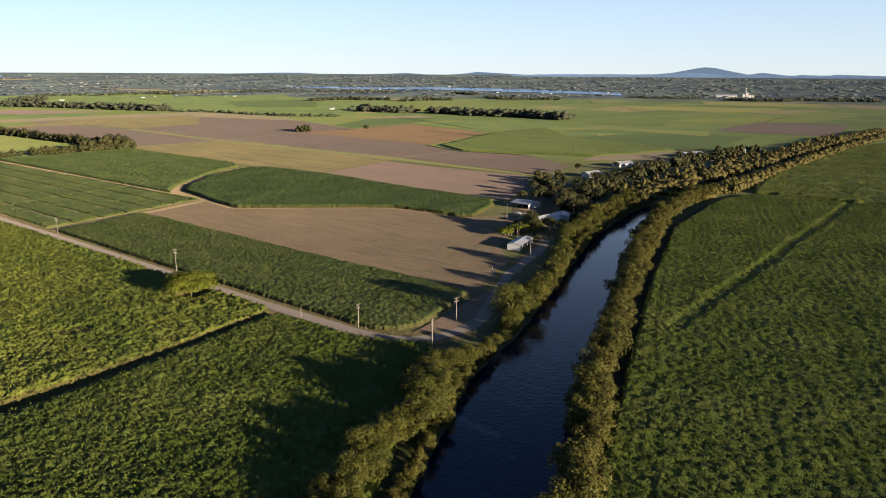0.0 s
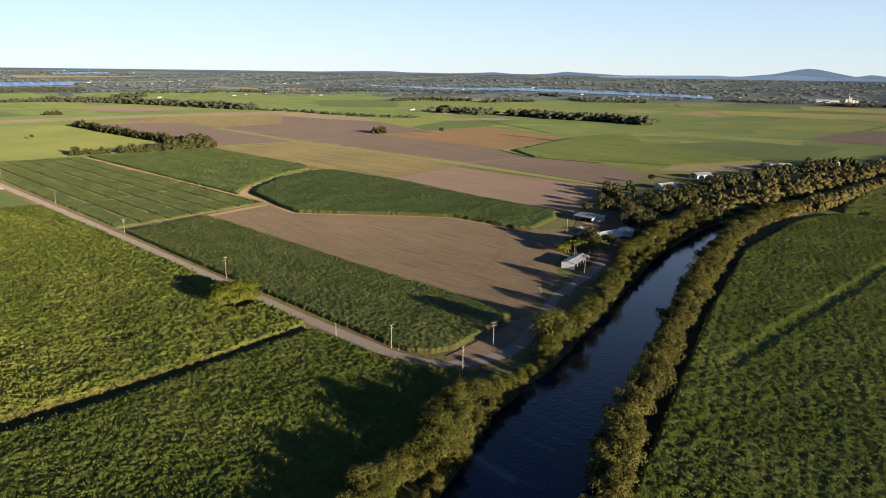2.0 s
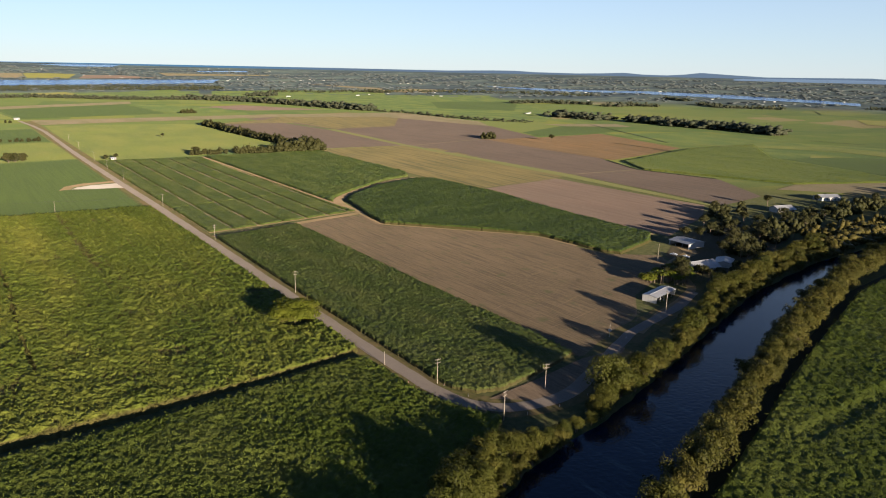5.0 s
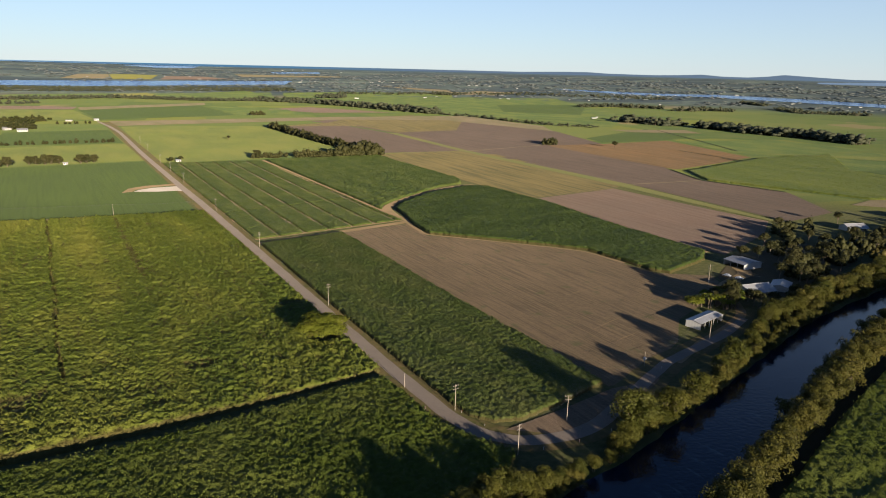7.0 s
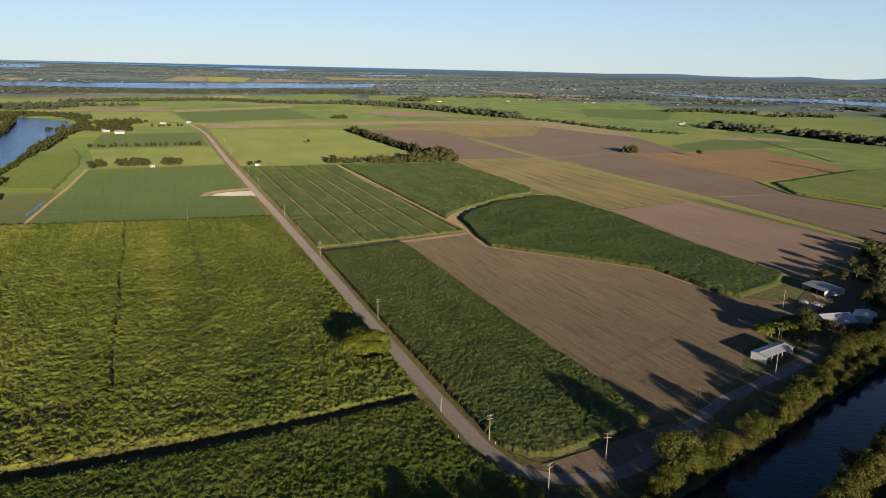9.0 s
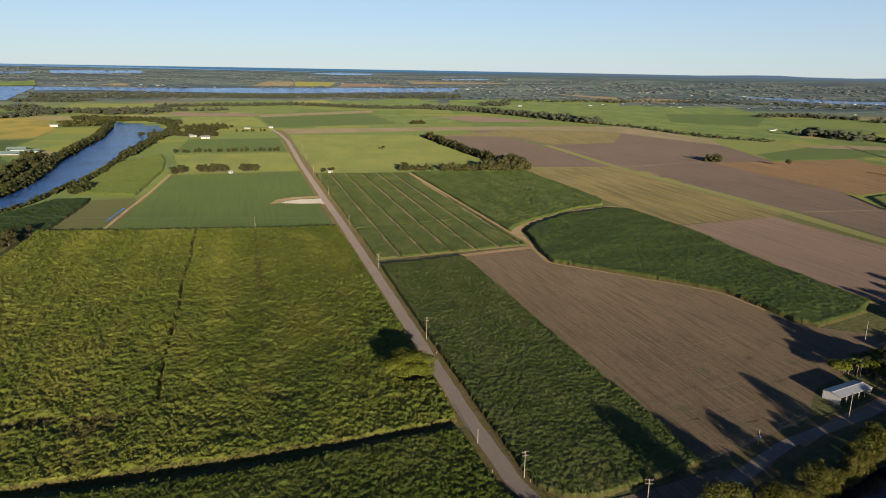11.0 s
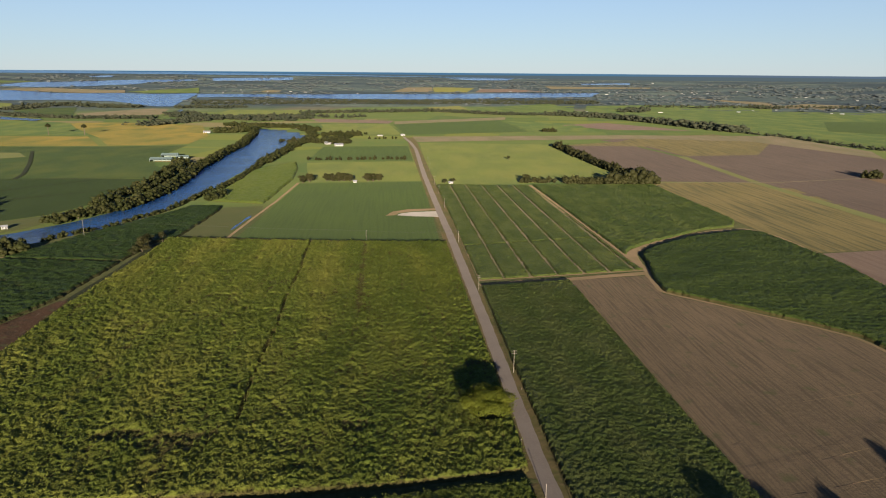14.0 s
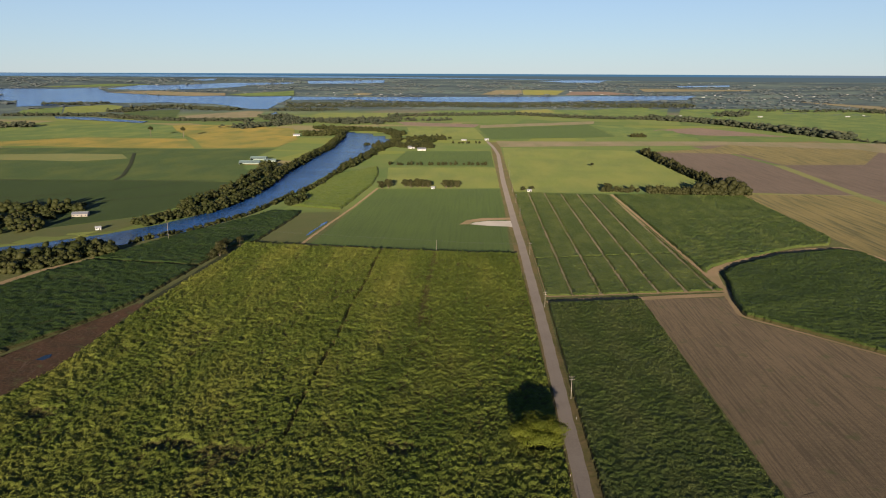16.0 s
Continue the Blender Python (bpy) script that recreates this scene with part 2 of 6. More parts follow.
M_PURPLE = soil("ploughed_dark_soil", (0.078, 0.058, 0.044), (0.066, 0.049, 0.038), (0.092, 0.071, 0.052), 0.008, 0.3, rows=(5.0, 10), row_col=(0.042, 0.033, 0.025), row_amount=0.5)
M_ORANGE = soil("burnt_orange_stubble", (0.117, 0.068, 0.030), (0.093, 0.060, 0.030), (0.122, 0.087, 0.047), 0.01, 0.2, rows=(9.0, 70), row_col=(0.063, 0.044, 0.020), row_amount=0.8)
M_OLIVE = soil("mown_olive_field", (0.113, 0.089, 0.036), (0.093, 0.077, 0.029), (0.134, 0.106, 0.047), 0.012, 0.4, rows=(4.5, -15), row_col=(0.053, 0.049, 0.022), row_amount=1.0)
M_STRIP = soil("green_headland", (0.083, 0.085, 0.028), (0.066, 0.080, 0.025), (0.114, 0.099, 0.044), 0.02, 0.4)
M_PASTURE = soil("bright_pasture", (0.076, 0.095, 0.020), (0.056, 0.075, 0.020), (0.101, 0.105, 0.035), 0.012, 0.3, rows=(45.0, 80), row_col=(0.105, 0.108, 0.029), row_amount=0.6)
M_CROP = soil("low_green_crop", (0.037, 0.055, 0.015), (0.043, 0.064, 0.015), (0.052, 0.069, 0.022), 0.012, 0.4, rows=(3.0, 0), row_col=(0.030, 0.044, 0.013), row_amount=0.6)
M_CROP_WEST = soil("deep_green_crop", (0.017, 0.029, 0.006), (0.021, 0.033, 0.008), (0.025, 0.035, 0.012), 0.012, 0.4, rows=(3.0, 0), row_col=(0.014, 0.022, 0.006), row_amount=0.6)
M_MEADOW = soil("light_green_crop", (0.046, 0.075, 0.020), (0.035, 0.061, 0.017), (0.065, 0.079, 0.028), 0.006, 0.15, rows=(55.0, -8), row_col=(0.087, 0.101, 0.025), row_amount=0.75)
M_MEADOW_WEST = soil("mid_green_crop", (0.025, 0.043, 0.011), (0.019, 0.035, 0.010), (0.034, 0.044, 0.016), 0.006, 0.15, rows=(55.0, -8), row_col=(0.047, 0.057, 0.014), row_amount=0.75)
M_YELLOW = soil("yellowing_cane", (0.110, 0.106, 0.026), (0.091, 0.098, 0.026), (0.131, 0.115, 0.032), 0.01, 0.2)
# one dark tone for drain grass and for the painted shade by the creek
M_DRAIN_SHADE = soil("dark_drain_grass_and_shade", (0.012, 0.015, 0.006), (0.015, 0.019, 0.007), (0.020, 0.020, 0.010), 0.03, 0.3)
M_TAN = soil("dry_tan_grass", (0.116, 0.093, 0.056), (0.095, 0.080, 0.046), (0.143, 0.111, 0.075), 0.01, 0.3, rows=(40.0, 85), row_col=(0.079, 0.077, 0.036), row_amount=0.7)
M_GOLD = soil("golden_ripening_crop", (0.164, 0.116, 0.024), (0.108, 0.094, 0.022), (0.136, 0.104, 0.027), 0.006, 0.2, rows=(70.0, 80), row_col=(0.060, 0.072, 0.018), row_amount=0.8)
M_MUD = soil("brown_mud", (0.042, 0.022, 0.012), (0.025, 0.017, 0.009), (0.059, 0.035, 0.018), 0.12, 0.6, bump=0.5, weeds=0.8)
M_ROAD = soil("worn_grey_asphalt", (0.123, 0.103, 0.086), (0.103, 0.086, 0.072), (0.145, 0.123, 0.103), 0.08, 1.5, rough=0.85, bump=0.15, rows=(1.6, 0), row_col=(0.123, 0.106, 0.090), row_amount=0.4)
M_RUT = soil("rutted_dark_earth", (0.086, 0.064, 0.044), (0.068, 0.050, 0.035), (0.110, 0.080, 0.054), 0.15, 0.8, rows=(2.2, 65), row_col=(0.133, 0.098, 0.064), row_amount=0.7)
# yard grass, its colour lowered in part to stand for tree shade
M_YARD = soil("yard_grass", (0.034, 0.034, 0.014), (0.041, 0.034, 0.020), (0.055, 0.043, 0.027), 0.05, 0.5)
M_ROUGH = soil("rough_olive_grass", (0.040, 0.048, 0.016), (0.049, 0.051, 0.019), (0.044, 0.049, 0.018), 0.05, 0.4)
M_RIVER_LEAF = leafy("dull_green_river_foliage", (0.020, 0.024, 0.006), (0.043, 0.045, 0.015), (0.060, 0.055, 0.020), (0.05, 0.05), 0.15)
M_BANK_FAR = leafy("olive_far_bank_foliage", (0.027, 0.026, 0.007), (0.063, 0.057, 0.017), (0.079, 0.069, 0.020), (0.06, 0.06), 0.15)
M_GRAVEL = soil("pale_gravel", (0.243, 0.221, 0.191), (0.209, 0.185, 0.156), (0.273, 0.250, 0.221), 0.06, 1.2)
M_DIRT = soil("tan_dirt_track", (0.161, 0.110, 0.067), (0.124, 0.091, 0.050), (0.112, 0.093, 0.039), 0.05, 0.7)
M_WATER = water_mat("dark_creek_water", (0.002, 0.006, 0.014), 0.06, 0.6, 0.3, 0.15)
M_RIVER = water_mat("blue_river_water", (0.012, 0.058, 0.17), 0.10, 0.5, 1.0, 0.4)
M_CANE_A = leafy("ripe_yellow_green_cane", (0.050, 0.074, 0.012), (0.160, 0.203, 0.037), (0.218, 0.228, 0.046), (0.045, 0.012), dead=1.9, fine=2.2, matte=0.7, strip=(-96, -72, (0.065, 0.097, 0.018)))
M_CANE_B = leafy("deep_green_cane", (0.055, 0.077, 0.013), (0.095, 0.134, 0.022), (0.135, 0.159, 0.038), (0.03, 0.03), dead=0.9, fine=2.6, matte=0.7)
M_CANE_X = leafy("sunlit_green_cane", (0.057, 0.077, 0.013), (0.104, 0.135, 0.021), (0.145, 0.161, 0.038), (0.03, 0.03), dead=0.9, fine=2.6, matte=0.7)
M_CANE_C = leafy("olive_green_cane", (0.048, 0.070, 0.017), (0.086, 0.117, 0.032), (0.121, 0.136, 0.046), (0.07, 0.03), dead=1.25, fine=2.6, matte=0.7)
M_CANE_G = leafy("fresh_green_cane", (0.061, 0.089, 0.023), (0.112, 0.147, 0.039), (0.148, 0.171, 0.050), (0.07, 0.03), dead=0.6, fine=2.6, matte=0.7)
M_CANE_P = leafy("light_plain_cane", (0.070, 0.095, 0.022), (0.100, 0.126, 0.028), (0.125, 0.142, 0.034), (0.02, 0.006), turn=-15, dead=0.6, matte=0.7)
M_CANE_E = leafy("dark_dense_cane", (0.036, 0.059, 0.014), (0.067, 0.096, 0.023), (0.078, 0.109, 0.029), (0.02, 0.05), dead=1.6, fine=2.0, matte=0.7)
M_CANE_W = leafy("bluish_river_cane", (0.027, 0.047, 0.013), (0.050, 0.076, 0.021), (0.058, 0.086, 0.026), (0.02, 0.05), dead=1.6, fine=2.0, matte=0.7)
M_BANK_LEAF = leafy("olive_gold_bank_foliage", (0.026, 0.028, 0.006), (0.066, 0.063, 0.013), (0.085, 0.078, 0.018), (0.08, 0.08), 0.15)
M_TREE_LEAF = leafy("dark_gum_foliage", (0.019, 0.021, 0.008), (0.040, 0.040, 0.014), (0.052, 0.050, 0.019), (0.08, 0.08), 0.15)
M_FIG_LEAF = leafy("bright_spreading_foliage", (0.048, 0.061, 0.007), (0.095, 0.113, 0.014), (0.114, 0.124, 0.017), (0.2, 0.2), 0.3)
# belt leaves lightened and greyed in the colour to suggest haze
M_FAR_LEAF = leafy("hazed_far_foliage", (0.043, 0.050, 0.031), (0.064, 0.071, 0.045), (0.077, 0.075, 0.046), (0.02, 0.02), 0.3)
# skyline leaves carry the haze in their colour: pale and blue-grey
M_HAZE_LEAF = leafy("hazed_skyline_foliage", (0.088, 0.108, 0.117), (0.116, 0.134, 0.139), (0.129, 0.145, 0.144), (0.01, 0.01), 0.3)
M_CREEK_LEAF = leafy("golden_green_creek_foliage", (0.020, 0.024, 0.004), (0.058, 0.062, 0.012), (0.075, 0.074, 0.015), (0.12, 0.12), 0.18)
M_STRAW = leafy("dry_cane_stubble", (0.053, 0.039, 0.025), (0.097, 0.073, 0.049), (0.080, 0.059, 0.039), (0.05, 0.02), 0.1, rough=0.8, matte=0.7)
M_BARK = plain("grey_brown_bark", (0.106, 0.080, 0.056), 0.9, scale=3)
M_POLE = plain("weathered_pole_timber", (0.239, 0.206, 0.166), 0.85, scale=2)
M_CERAMIC = plain("brown_insulator", (0.166, 0.133, 0.113), 0.3)
M_WIRE = plain("bare_wire", (0.070, 0.070, 0.070), 0.6, 0.3)
M_WHITE = plain("weathered_white_paint", (0.326, 0.316, 0.294), 0.5, scale=1.0)
M_ROOF = corrugated("pale_sheet_roof", (0.220, 0.225, 0.234), (0.172, 0.163, 0.153))
M_ROOF_DARK = corrugated("grey_sheet_roof", (0.166, 0.173, 0.186), (0.199, 0.146, 0.113))
M_ROOF_RED = corrugated("red_brown_roof", (0.186, 0.080, 0.053), (0.133, 0.080, 0.060))
M_WALL = plain("cream_weatherboard", (0.332, 0.319, 0.286), 0.6, scale=0.8)
M_WALL_SHEET = corrugated("pale_sheet_wall", (0.332, 0.332, 0.319), (0.279, 0.259, 0.239))
M_GLASS = plain("dark_window_glass", (0.020, 0.023, 0.027), 0.08)
M_DARK = plain("dark_opening", (0.020, 0.018, 0.017), 0.9)
M_GREENROOF = corrugated("green_sheet_roof", (0.150, 0.205, 0.180), (0.185, 0.195, 0.180))

# ---- shapes ----
def mesh_of(name, verts, faces, mat, smooth=False):
    """A mesh from arrays: all faces have the same number of corners."""
    verts, faces = np.asarray(verts, np.float32), np.asarray(faces, np.int32)
    me = bpy.data.meshes.new(name)
    n, k = faces.shape
    me.vertices.add(len(verts))
    me.vertices.foreach_set("co", verts.ravel())
    me.loops.add(n * k)
    me.loops.foreach_set("vertex_index", faces.ravel())
    me.polygons.add(n)
    me.polygons.foreach_set("loop_start", np.arange(0, n * k, k, dtype=np.int32))
    if smooth:
        me.polygons.foreach_set("use_smooth", np.ones(n, bool))
    me.materials.append(mat)
    me.update(calc_edges=True)
    return me


def inside(poly, x, y):
    """Which of the places x, y lie in the polygon."""
    hit = np.zeros(x.shape, bool)
    for (x0, y0), (x1, y1) in zip(poly, poly[1:] + poly[:1]):
        if y0 != y1:
            hit ^= ((y0 > y) != (y1 > y)) & (x < (x1 - x0) * (y - y0) / (y1 - y0) + x0)
    return hit


def along(line, x, y):
    """Distance to a polyline of (x, y, half width), less the half width there."""
    best = np.full(x.shape, 1e9)
    for (x0, y0, w0), (x1, y1, w1) in zip(line, line[1:]):
        dx, dy = x1 - x0, y1 - y0
        s = np.clip(((x - x0) * dx + (y - y0) * dy) / (dx * dx + dy * dy), 0, 1)
        best = np.minimum(best, np.hypot(x - x0 - s * dx, y - y0 - s * dy) - (w0 + s * (w1 - w0)))
    return best


def soft_noise(x, y, size, seed=0):
    """Cheap smooth noise between -1 and 1."""
    r = np.random.RandomState(seed + 11)
    out = np.zeros(np.shape(x))
    for _ in range(7):
        a, p, f = r.uniform(0, 6.28), r.uniform(0, 6.28), r.uniform(0.6, 1.8) / size
        out += np.sin((x * math.cos(a) + y * math.sin(a)) * f * 6.28 + p)
    return out / 4.0


def grain(x, y, size, seed=0):
    """Uneven noise between -1 and 1 from a lattice of random values."""
    g = np.random.RandomState(seed + 71).uniform(-1, 1, (257, 257))
    u, w = x / size + 977.0, y / size + 977.0
    i, j = np.floor(u).astype(int), np.floor(w).astype(int)
    u, w, i, j = u - i, w - j, i % 256, j % 256
    u, w = u * u * (3 - 2 * u), w * w * (3 - 2 * w)
    return (g[i, j] * (1 - u) + g[i + 1, j] * u) * (1 - w) + (g[i, j + 1] * (1 - u) + g[i + 1, j + 1] * u) * w


# ---- the lie of the land: creek, river, and the far country that rises to the skyline ----
CREEK = [(-420, -255, 18), (-66, -102, 16), (0, -74, 18), (42, -63, 16), (100, -43, 15), (150, -25, 13.5), (200, -7, 12), (255, 7, 8.5), (300, 16, 6.5), (350, 18, 5), (410, 13, 5), (515, 8, 5), (655, 6, 5), (770, 2, 5), (915, -4, 5), (1300, -25, 5)]
RIVER = [(-640, 230, 34), (-470, 318, 30), (-395, 365, 27), (-345, 415, 24), (-314, 462, 23), (-288, 530, 22), (-279, 600, 20), (-275, 680, 22), (-276, 757, 25), (-275, 870, 31), (-272, 1060, 37), (-262, 1180, 47), (-266, 1300, 48), (-285, 1390, 43), (-310, 1460, 26), (-335, 1520, 8)]
CANE_DITCH = [(-260, 27, 1.2), (-140, 29.5, 1.2), (-60, 32, 1.2), (-12, 34, 1.0)]


def skyline(b):
    """Height of the far country's rim by bearing in degrees, clockwise from north."""
    return np.interp(b, (-180, -34, -9, 6, 19, 180), (120, 120, 100, 85, 75, 75))


def land(x, y):
    x, y = np.asarray(x, float), np.asarray(y, float)
    r = np.hypot(x, y)
    z = 0.25 * soft_noise(x, y, 260) * np.clip(r / 1500, 0.2, 1)
    d = along(CREEK, x, y)
    z = z - 3.2 / (1 + np.exp(np.clip(d / 1.3, -30, 30)))
    d = along(RIVER, x, y)
    z = z - 4.0 / (1 + np.exp(np.clip(d / 2.0, -30, 30)))
    d = along(CANE_DITCH, x, y)
    z = z - 1.3 / (1 + np.exp(np.clip(d / 0.6, -30, 30)))
    far = np.clip((r - 2600) / 2250, 0, 1)
    return z + far * skyline(np.degrees(np.arctan2(x, y)))


def graded(lo, hi, near_lo, near_hi, step, grow=1.10, most=70):
    out = list(np.arange(near_lo, near_hi + step, step))
    for sign, end in ((1, hi), (-1, lo)):
        s, v, side = step, out[-1] if sign > 0 else near_lo, []
        while sign * (end - v) > 0:
            s = min(s * grow, most)
            v += sign * s
            side.append(v)
        out = out + side if sign > 0 else side[::-1] + out
    return np.array(out)


gx, gy = graded(-4950, 4950, -400, 480, 6), graded(-1200, 4950, -270, 520, 6)
GX, GY = np.meshgrid(gx, gy)
GZ = land(GX, GY)
rows_, cols_ = GX.shape
i = np.arange(rows_ * cols_).reshape(rows_, cols_)
quads = np.stack([i[:-1, :-1], i[:-1, 1:], i[1:, 1:], i[1:, :-1]], -1).reshape(-1, 4)
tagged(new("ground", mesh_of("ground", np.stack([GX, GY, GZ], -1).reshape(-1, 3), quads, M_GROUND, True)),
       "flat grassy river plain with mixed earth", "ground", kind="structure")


def water(name, line, extra, z, mat, label):
    """A level sheet of water a little wider than its bed."""
    v, f = [], []
    for k, (x, y, w) in enumerate(line):
        a, b = line[max(k - 1, 0)], line[min(k + 1, len(line) - 1)]
        t = Vector((b[0] - a[0], b[1] - a[1])).normalized()
        for s in (-1, 1):
            v.append((x - t.y * s * (w + extra), y + t.x * s * (w + extra), z))
        if k:
            f.append((2 * k - 2, 2 * k - 1, 2 * k + 1, 2 * k))
    return tagged(new(name, mesh_of(name, v, f, mat)), label, "water", kind="structure")


water("creek_water", CREEK, 8, -1.5, M_WATER, "dark still creek water between wooded banks")
water("river_water", RIVER, 12, -1.5, M_RIVER, "wide blue river water with a light ripple")


def patch(name, poly, mat, label, z=0.12, step=None, category="field"):
    """A field's surface laid over the land, following it."""
    bm = bmesh.new()
    bm.faces.new([bm.verts.new((x, y, 0)) for x, y in poly])
    bmesh.ops.triangulate(bm, faces=bm.faces[:])
    me = bpy.data.meshes.new(name)
    if step:
        size = max(max(p[k] for p in poly) - min(p[k] for p in poly) for k in (0, 1))
        for axis in (0, 1):
            lo, hi = min(p[axis] for p in poly), max(p[axis] for p in poly)
            for c in np.arange(lo + step, hi, step):
                no = (1, 0, 0) if axis == 0 else (0, 1, 0)
                bmesh.ops.bisect_plane(bm, geom=bm.verts[:] + bm.edges[:] + bm.faces[:], plane_co=(c * no[0], c * no[1], 0), plane_no=no)
    xs, ys = np.array([v.co.x for v in bm.verts]), np.array([v.co.y for v in bm.verts])
    for v, h in zip(bm.verts, land(xs, ys)):
        v.co.z = h + z
    bmesh.ops.recalc_face_normals(bm, faces=bm.faces[:])
    if sum(f.normal.z for f in bm.faces) < 0:
        bmesh.ops.reverse_faces(bm, faces=bm.faces[:])
    bm.to_mesh(me)
    bm.free()
    me.materials.append(mat)
    return tagged(new(name, me), label, category, kind="structure")


def ribbon(name, line, mat, label, z=0.16, category="track"):
    """A road or track along (x, y, half width), smoothed, with a slight camber."""
    pts = np.array(line, float)
    s = np.concatenate([[0], np.cumsum(np.hypot(*np.diff(pts[:, :2], axis=0).T))])
    q = np.arange(0, s[-1], 3.0)
    c = np.stack([np.interp(q, s, pts[:, k]) for k in range(3)], 1)
    for _ in range(4):
        c[1:-1] = (c[:-2] + 2 * c[1:-1] + c[2:]) / 4
    t = np.gradient(c[:, :2], axis=0)
    t /= np.linalg.norm(t, axis=1)[:, None]
    side = np.stack([t[:, 1], -t[:, 0]], 1)
    v = []
    wob = 0.12 * np.sin(q * 0.37) + 0.1 * np.sin(q * 0.11 + 2)
    for k, h in ((-1, 0.0), (0, 0.06), (1, 0.0)):
        xy = c[:, :2] + side * (k * (c[:, 2] + wob * k))[:, None]
        v.append(np.stack([xy[:, 0], xy[:, 1], np.maximum(land(xy[:, 0], xy[:, 1]), -0.4) + z + h], 1))
    n = len(q)
    v = np.concatenate(v)
    f = [(j * n + a, (j + 1) * n + a, (j + 1) * n + a + 1, j * n + a + 1) for j in (0, 1) for a in range(n - 1)]
    f = np.array(f)[:, ::-1]
    return tagged(new(name, mesh_of(name, v, f, mat, True)), label, category, kind="structure")


# ---- fields that lie low: stubble, ploughed earth, pasture, young crops ----
patch("field_stubble", [(62, 264), (120, 272), (112, 232), (138, 205), (170, 169), (184, 150), (187, 118), (190, 96), (215, 78), (205, 60), (185, 50), (165, 42), (140, 32), (118, 12), (100, 3), (72, -10), (60, -9), (62, 100)], M_STUBBLE, "harvested field of brown cane stubble in rows", step=25)
patch("field_mown", [(262, 672), (425, 665), (404, 352), (377, 338), (271, 326), (262, 408)], M_OLIVE, "mown olive field with curved swaths", step=40)
patch("field_pink", [(271, 323), (377, 338), (380, 226), (384, 168), (340, 138), (262, 108), (258, 204)], M_PINK, "ploughed field of pale pinkish soil", step=40)
patch("headland_strip", [(412, 945), (428, 945), (408, 671), (411, 352), (401, 244), (392, 160), (386, 162), (388, 244), (393, 352), (396, 671)], M_STRIP, "grassy green strip between ploughed fields", 0.22, step=50)
patch("field_dark_plough", [(368, 1227), (545, 1317), (665, 1359), (737, 894), (654, 651), (540, 420), (507, 342), (527, 253), (470, 170), (398, 160), (406, 244), (412, 352), (405, 671), (425, 945), (410, 1100)], M_PURPLE, "broad ploughed field of dark purplish soil", step=60)
patch("field_dark_plough_west", [(262, 684), (424, 668), (414, 940), (395, 1180), (262, 1110), (258, 830)], M_PURPLE, "ploughed field of dark purplish soil beside a windbreak", step=60)
patch("field_orange", [(562, 691), (671, 683), (818, 694), (752, 474), (640, 440), (548, 419), (550, 522)], M_ORANGE, "field of orange brown burnt stubble", 0.2, step=60)
patch("pasture", [(0, 672), (114, 672), (250, 740), (256, 1136), (9, 1175)], M_PASTURE, "bright green pasture fenced by a windbreak", step=60)
patch("field_low_crop", [(-178, 393), (-14, 375), (-11, 692), (-158, 682), (-170, 496)], M_CROP, "dark green low crop beside the road", step=40)
patch("field_light_strip", [(-150, 692), (-12, 700), (-11, 891), (-170, 880)], M_PASTURE, "light green pasture strip", step=60)
patch("field_low_crop_north", [(-172, 905), (-14, 900), (-15, 1115), (-164, 1103)], M_CROP, "dark green low crop in a square field", step=60)
patch("mud_flat", [(-268, 60), (-243, 100), (-239, 160), (-243, 235), (-247, 240), (-262, 185), (-285, 130)], M_MUD, "bare brown muddy drain bank", step=20)

# ---- road, gravel, tracks ----
ribbon("verge", [(-4, 1280, 9), (-4, 600, 8), (-4, 380, 7), (-4.5, 200, 5.5), (-5, 60, 6), (-4.5, 20, 6), (-3, -4, 6), (0, -17, 6), (8, -27, 7), (20, -31, 7), (34, -31, 7), (60, -19, 8), (97, -2, 7), (121, 4, 6), (150, 11, 6), (190, 34, 6), (225, 52, 6)], M_VERGE, "dry grass verge along the road", 0.14, "verge")
ribbon("road", [(-18, 1296, 3), (-8, 1180, 3), (-3, 1061, 3), (-6, 757, 3), (-5, 489, 3.1), (-4, 394, 3.1), (-4, 200, 3.0), (-5, 51, 2.9), (-4.5, 20, 2.9), (-4, -2, 2.9), (-1, -17, 2.9), (5, -25.5, 3), (14, -30, 3), (24, -31.5, 3), (34, -31, 3), (62, -18.5, 2.6), (97, -2, 2.4), (121, 3.5, 2.4), (145, 9.5, 2.4), (170, 20, 2.2)], M_ROAD, "narrow worn grey asphalt farm road", 0.24, "road")

patch("rough_grass", [(-224, 400), (-218, 457), (-214, 530), (-178, 536), (-172, 480), (-178, 400)], M_ROUGH, "rough olive grass beside the pond", 0.13, step=20, category="grass")
# dark ribbon laid down as the cane's shade beside the creek trees
ribbon("bank_drain", [(-110, -147, 3), (-61, -121.8, 3.2), (10, -98.2, 3.4), (126, -59, 3.4), (241, -24.8, 3.4), (340, -14.4, 3.2)], M_DRAIN_SHADE, "dark strip between creek trees and cane, coloured as shade", 0.12, "drain")
patch("gravel_rim", [(-57, 482), (-50, 502), (-34, 514), (-8, 517), (-7, 508), (-30, 503), (-44, 494), (-48, 484)], M_DIRT, "tan dirt rim of the gravel lot", 0.19, step=20, category="gravel")
patch("gravel_lot", [(-47, 484), (-42, 493), (-30, 500), (-8, 502), (-5.5, 496), (-6, 472), (-12, 476), (-30, 478)], M_GRAVEL, "pale gravel turning lot beside the road", 0.22, step=20, category="gravel")
